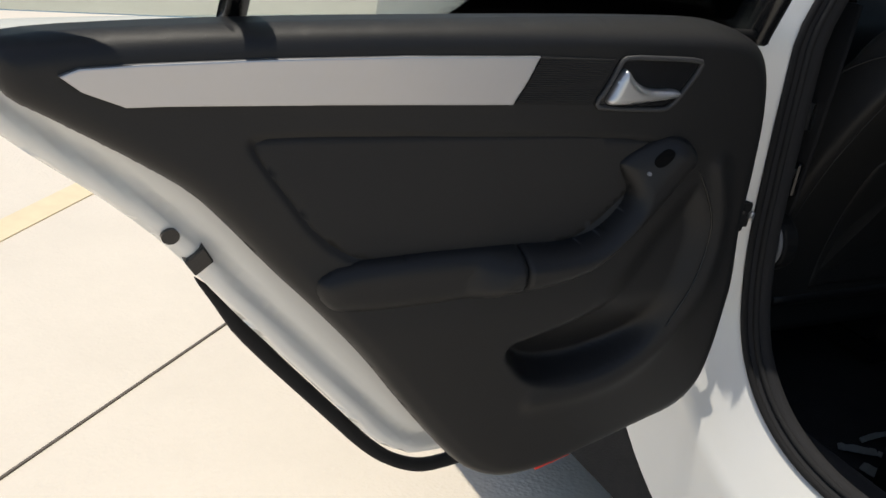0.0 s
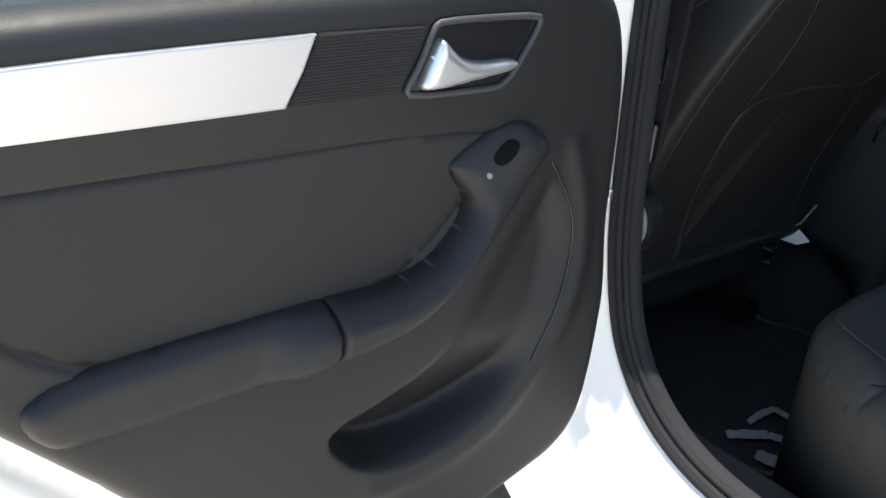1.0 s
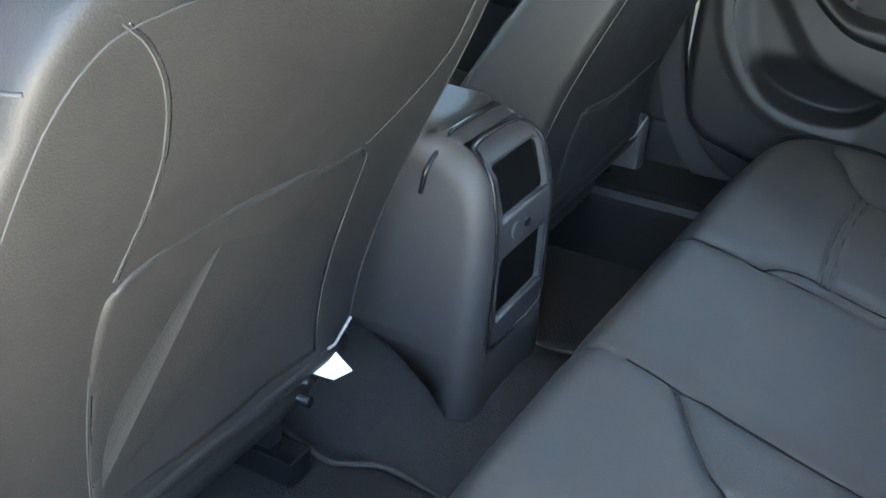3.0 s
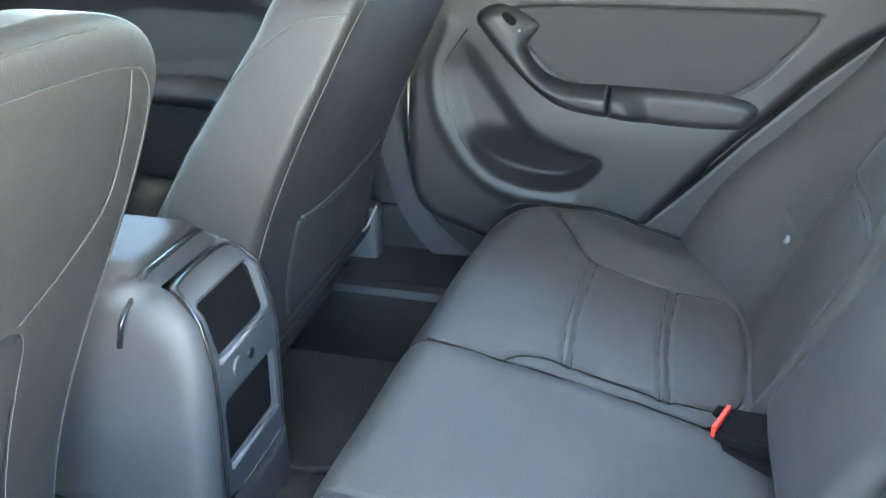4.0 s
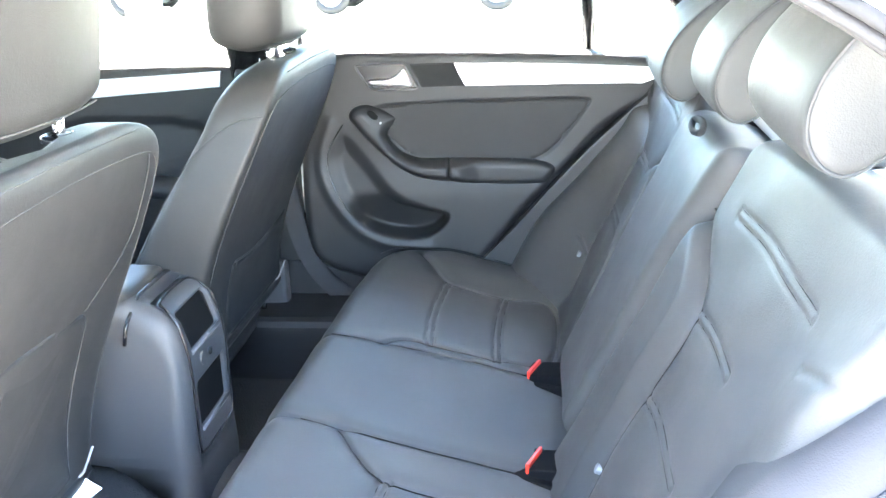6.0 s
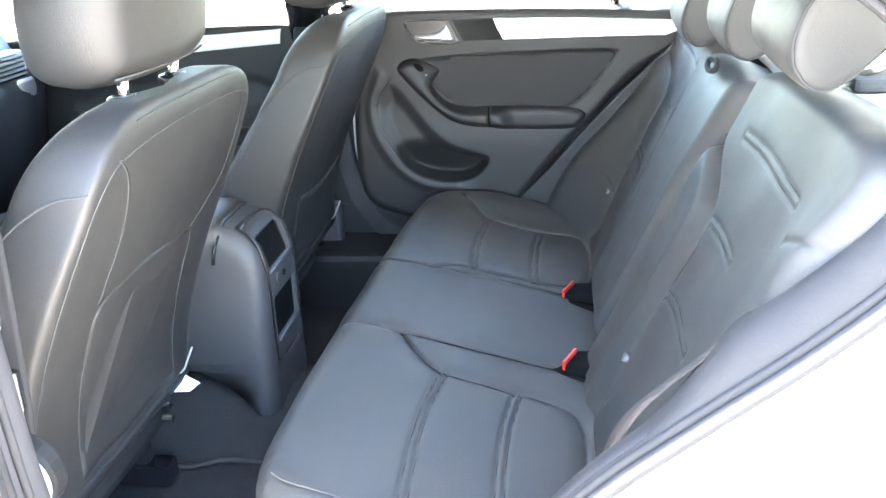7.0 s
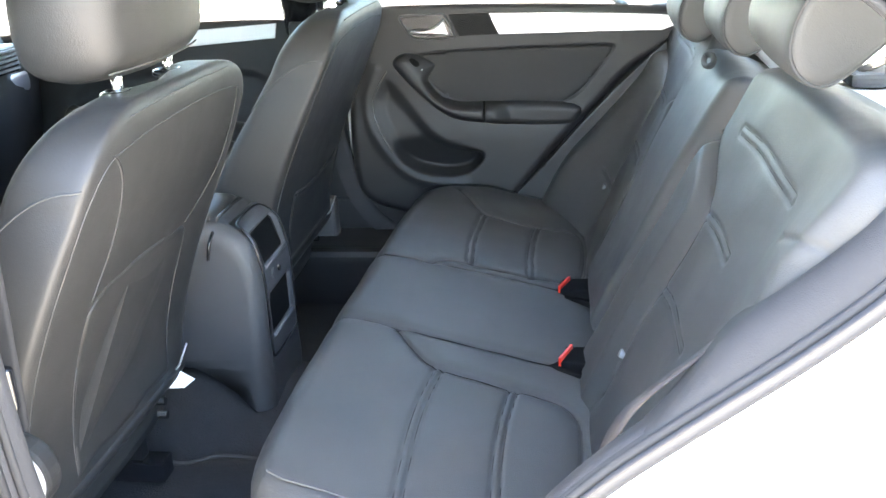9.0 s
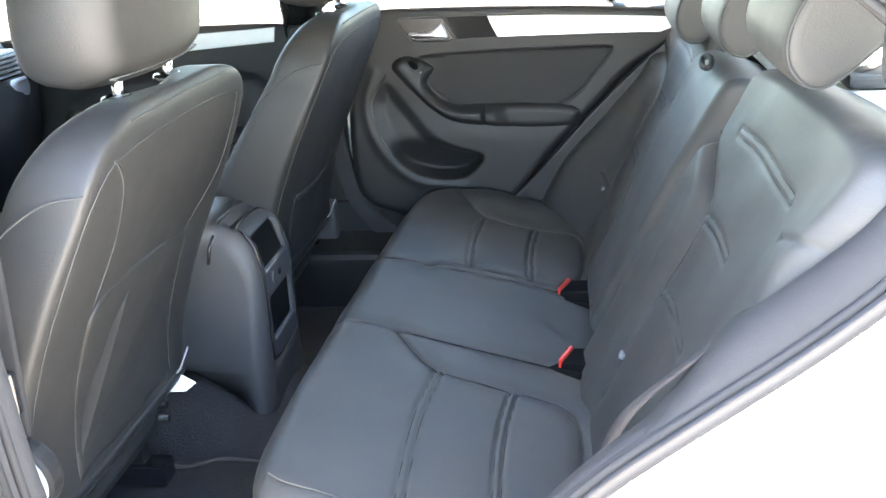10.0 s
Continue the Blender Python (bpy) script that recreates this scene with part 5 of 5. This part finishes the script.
tube("rim", [(0.185 * math.cos(a), 0.185 * math.sin(a), 0.0) for a in np.linspace(0, 2 * math.pi, 48, False)], 0.015, LEATHER, wheel, "black leather rim", closed=True, sides=12)
box("hub", (-0.075, -0.07, -0.03), (0.06, 0.07, 0.02), PLASTIC, wheel, "black airbag hub", bevel=0.025, segments=4)
for a in (90, 270, 180):
    c, s = math.cos(radians(a)), math.sin(radians(a))
    tube("spoke", [(0.05 * c, 0.05 * s, 0.0), (0.12 * c, 0.12 * s, 0.004), (0.178 * c, 0.178 * s, 0.0)], 0.014, SATIN, wheel, "silver spoke", flat=(1.2, 0.5))
tube("column", [(0.0, 0.0, -0.02), (0.0, 0.0, -0.28)], 0.035, PLASTIC, wheel, "steering column shroud", sides=14)

# ---- pillar fittings ----
hinge = thing("door_hinge", pose(0.14, 0.085, 0.855), "white painted upper door hinge on the centre pillar", "door hinge", group="door hinges")
box("plate", (-0.004, -0.028, -0.022), (0.012, 0.032, 0.022), PAINT, hinge, bevel=0.003)
box("knuckle", (0.0, -0.05, -0.016), (0.028, -0.018, 0.016), PAINT, hinge, bevel=0.005)
tube("pin", [(0.016, -0.034, -0.028), (0.016, -0.034, 0.028)], 0.006, GREY, hinge, "steel hinge pin", sides=10)
copy_thing(hinge, pose(0.14, 0.110, 0.530))
strap = thing("check_strap", pose(0.148, 0.152, 0.735), "black door check strap bolted to the centre pillar", "door check")
box("bracket", (-0.004, -0.022, -0.018), (0.010, 0.016, 0.018), RUBBER, strap, bevel=0.003)
tube("bolt", [(0.008, 0.004, 0.0), (0.018, 0.004, 0.0)], 0.007, SATIN, strap, "steel bolt", sides=8)
tube("arm", [(0.008, -0.012, 0.0), (0.022, -0.04, -0.002), (0.045, -0.08, 0.004), (0.07, -0.13, 0.012)], 0.007, RUBBER, strap, "black check arm", flat=(0.6, 1.0))
box("stop", (0.012, -0.044, -0.014), (0.030, -0.026, 0.014), RUBBER, strap, "black stop block", bevel=0.004)
grommet = thing("wiring_boot", pose(0.14, 0.105, 0.765), "black rubber wiring boot between pillar and door", "wiring boot")
tube("boot", [(0.0, 0.0, 0.03), (0.012, -0.006, 0.01), (0.016, -0.012, -0.03), (0.012, -0.02, -0.07)], np.array([0.010, 0.012, 0.012, 0.010]), RUBBER, grommet, flat=(0.7, 1.0), sides=12)

tube("gap_seal", [(0.10, 0.102, 0.83), (0.10, 0.100, 0.90), (0.098, 0.112, 1.0)], 0.010, RUBBER, body, "black rubber seal in the gap behind the front door", flat=(1.0, 0.6), sides=8)
fbelt = thing("seat_belt", pose(0.125, 0.255, 0.60), "black front seat belt with a bright metal tongue", "seat belt")
tube("webbing", [(-0.02, 0.0, 0.0), (0.0, -0.004, 0.15), (0.005, -0.002, 0.30), (0.0, 0.01, 0.42)], 0.023, RUBBER, fbelt, "black woven webbing", flat=(1.0, 0.06), up=(0, 1, 0))
box("tongue", (-0.012, -0.010, 0.245), (0.012, 0.004, 0.285), CHROME, fbelt, "bright steel tongue", bevel=0.003)
box("tongue_grip", (-0.016, -0.014, 0.150), (0.018, 0.006, 0.200), GLOSS, fbelt, "black tongue grip", bevel=0.006, segments=3)
box("tongue_loop", (-0.012, -0.016, 0.178), (0.014, 0.000, 0.192), CHROME, fbelt, "steel loop", bevel=0.003)

# ---- yard ----


def strip_on_ground(name, a, b, width, mat, label):
    a, b = np.array(a, float), np.array(b, float)
    t = (b - a) / np.linalg.norm(b - a)
    nrm = np.array((-t[1], t[0])) * width / 2
    v = [(*(a + nrm), 0.004), (*(a - nrm), 0.004), (*(b - nrm), 0.004), (*(b + nrm), 0.004)]
    ob = mesh_object(name, v + [(x, y, -0.01) for x, y, z in v], [(0, 1, 2, 3), (7, 6, 5, 4), (0, 4, 5, 1), (1, 5, 6, 2), (2, 6, 7, 3), (3, 7, 4, 0)], mat, ground, label, smooth=False)
    return ob


d = np.array((0.487, -0.560)) / 0.7421
o = np.array((-0.712, -0.530))
for k in range(-3, 4):
    c = o + np.array((d[1], -d[0])) * 3.2 * k
    strip_on_ground("slab_joint", c - d * 14, c + d * 14, 0.0055, JOINT, "dark slab joint")
    c = o + d * (3.2 * k + 0.9)
    q = np.array((d[1], -d[0]))
    strip_on_ground("slab_joint", c - q * 14, c + q * 14, 0.0055, JOINT, "dark slab joint")
strip_on_ground("painted_line", (-1.15, -1.09), (-2.15, -0.19), 0.09, YELLOW, "worn yellow painted line")


def parked_car(x, y, turn, paint, label):
    car = thing("parked_car", pose(x, y, 0, 0, 0, turn), label, "car", group="parked cars")
    side = chaikin([(-2.15, 0.35), (-2.2, 0.55), (-2.1, 0.78), (-1.35, 0.92), (-0.75, 1.36), (-0.2, 1.45), (0.75, 1.42), (1.35, 1.05), (2.05, 0.98), (2.2, 0.75), (2.2, 0.40), (2.1, 0.28), (-2.0, 0.25)], 2)
    loops = []
    n = len(side)
    for v in (-0.86, -0.84, -0.80, -0.4, 0, 0.4, 0.80, 0.84, 0.86):
        p = side.copy()
        k = np.clip(p[:, 1] - 0.85, 0, None)
        sq = 0.93 if abs(v) > 0.85 else 0.98 if abs(v) > 0.83 else 1.0
        yy = v * (1 - 0.38 * k / 0.6 * 0.6)
        p = np.array((0, 0.7)) + (p - np.array((0, 0.7))) * sq
        loops.append(np.stack([p[:, 0], yy, p[:, 1]], 1))
    verts = [q for l in loops for q in l]
    faces = [(i * n + k, i * n + (k + 1) % n, (i + 1) * n + (k + 1) % n, (i + 1) * n + k) for i in range(len(loops) - 1) for k in range(n)]
    for b0 in (0, (len(loops) - 1) * n):
        faces += [tuple(b0 + k for k in t) for t in tessellate_polygon([[Vector((p[0], p[1], 0)) for p in side]])]
    mesh_object("body", verts, faces, paint, car, "painted body")
    for sgn in (-1, 1):
        for xs, xe in ((-1.05, -0.12), (-0.04, 0.98)):
            win = [(xs, 0.95), (xs + 0.35 if xs < -0.5 else xs, 1.33), (xe if xe < 0.5 else xe - 0.35, 1.36), (xe, 0.98)]
            prism("window", win, lambda P, dd: np.stack([P[:, 0], sgn * (0.845 - 0.32 * (P[:, 1] - 0.85) + dd), P[:, 1]], 1), -0.01, 0.015, GLOSS, car, "dark side window", bevel=0.004)
        for xw in (-1.35, 1.32):
            circ = np.linspace(0, 2 * math.pi, 32, False)
            tyre = tube("tyre", np.stack([xw + 0.255 * np.cos(circ), np.full(32, sgn * 0.80), 0.315 + 0.255 * np.sin(circ)], 1), 0.068, RUBBER, car, "black tyre", closed=True, sides=12, up=(0, 1, 0), flat=(1.0, 1.3))
            prism("wheel_rim", [(xw + 0.20 * math.cos(a), 0.315 + 0.20 * math.sin(a)) for a in circ], lambda P, dd: np.stack([P[:, 0], sgn * (0.80 + dd), P[:, 1]], 1), -0.03, 0.05, GREY, tyre, "grey wheel")
            for a in range(5):
                t0 = a * 2 * math.pi / 5
                tube("spoke", [(xw, sgn * 0.862, 0.315), (xw + 0.19 * math.cos(t0), sgn * 0.862, 0.315 + 0.19 * math.sin(t0))], 0.022, SATIN, tyre, "silver spoke", up=(0, 1, 0))
    return car


parked_car(-1.55, 16.2, 180, PAINT, "white sedan parked across the yard")
parked_car(-7.9, 16.8, 180, SILVERPAINT, "silver car parked across the yard")
parked_car(-5.6, 7.7, 90, PAINT, "white car parked side-on in the sunny yard")
post = thing("yard_post", pose(-5.45, 14.2, 0), "pale blue painted square post in the yard", "post")
box("shaft", (-0.17, -0.17, 0.0), (0.17, 0.17, 4.5), BLUE, post, bevel=0.01)
box("foot", (-0.26, -0.26, 0.0), (0.26, 0.26, 0.25), CONCRETE, post, "concrete foot", bevel=0.02)
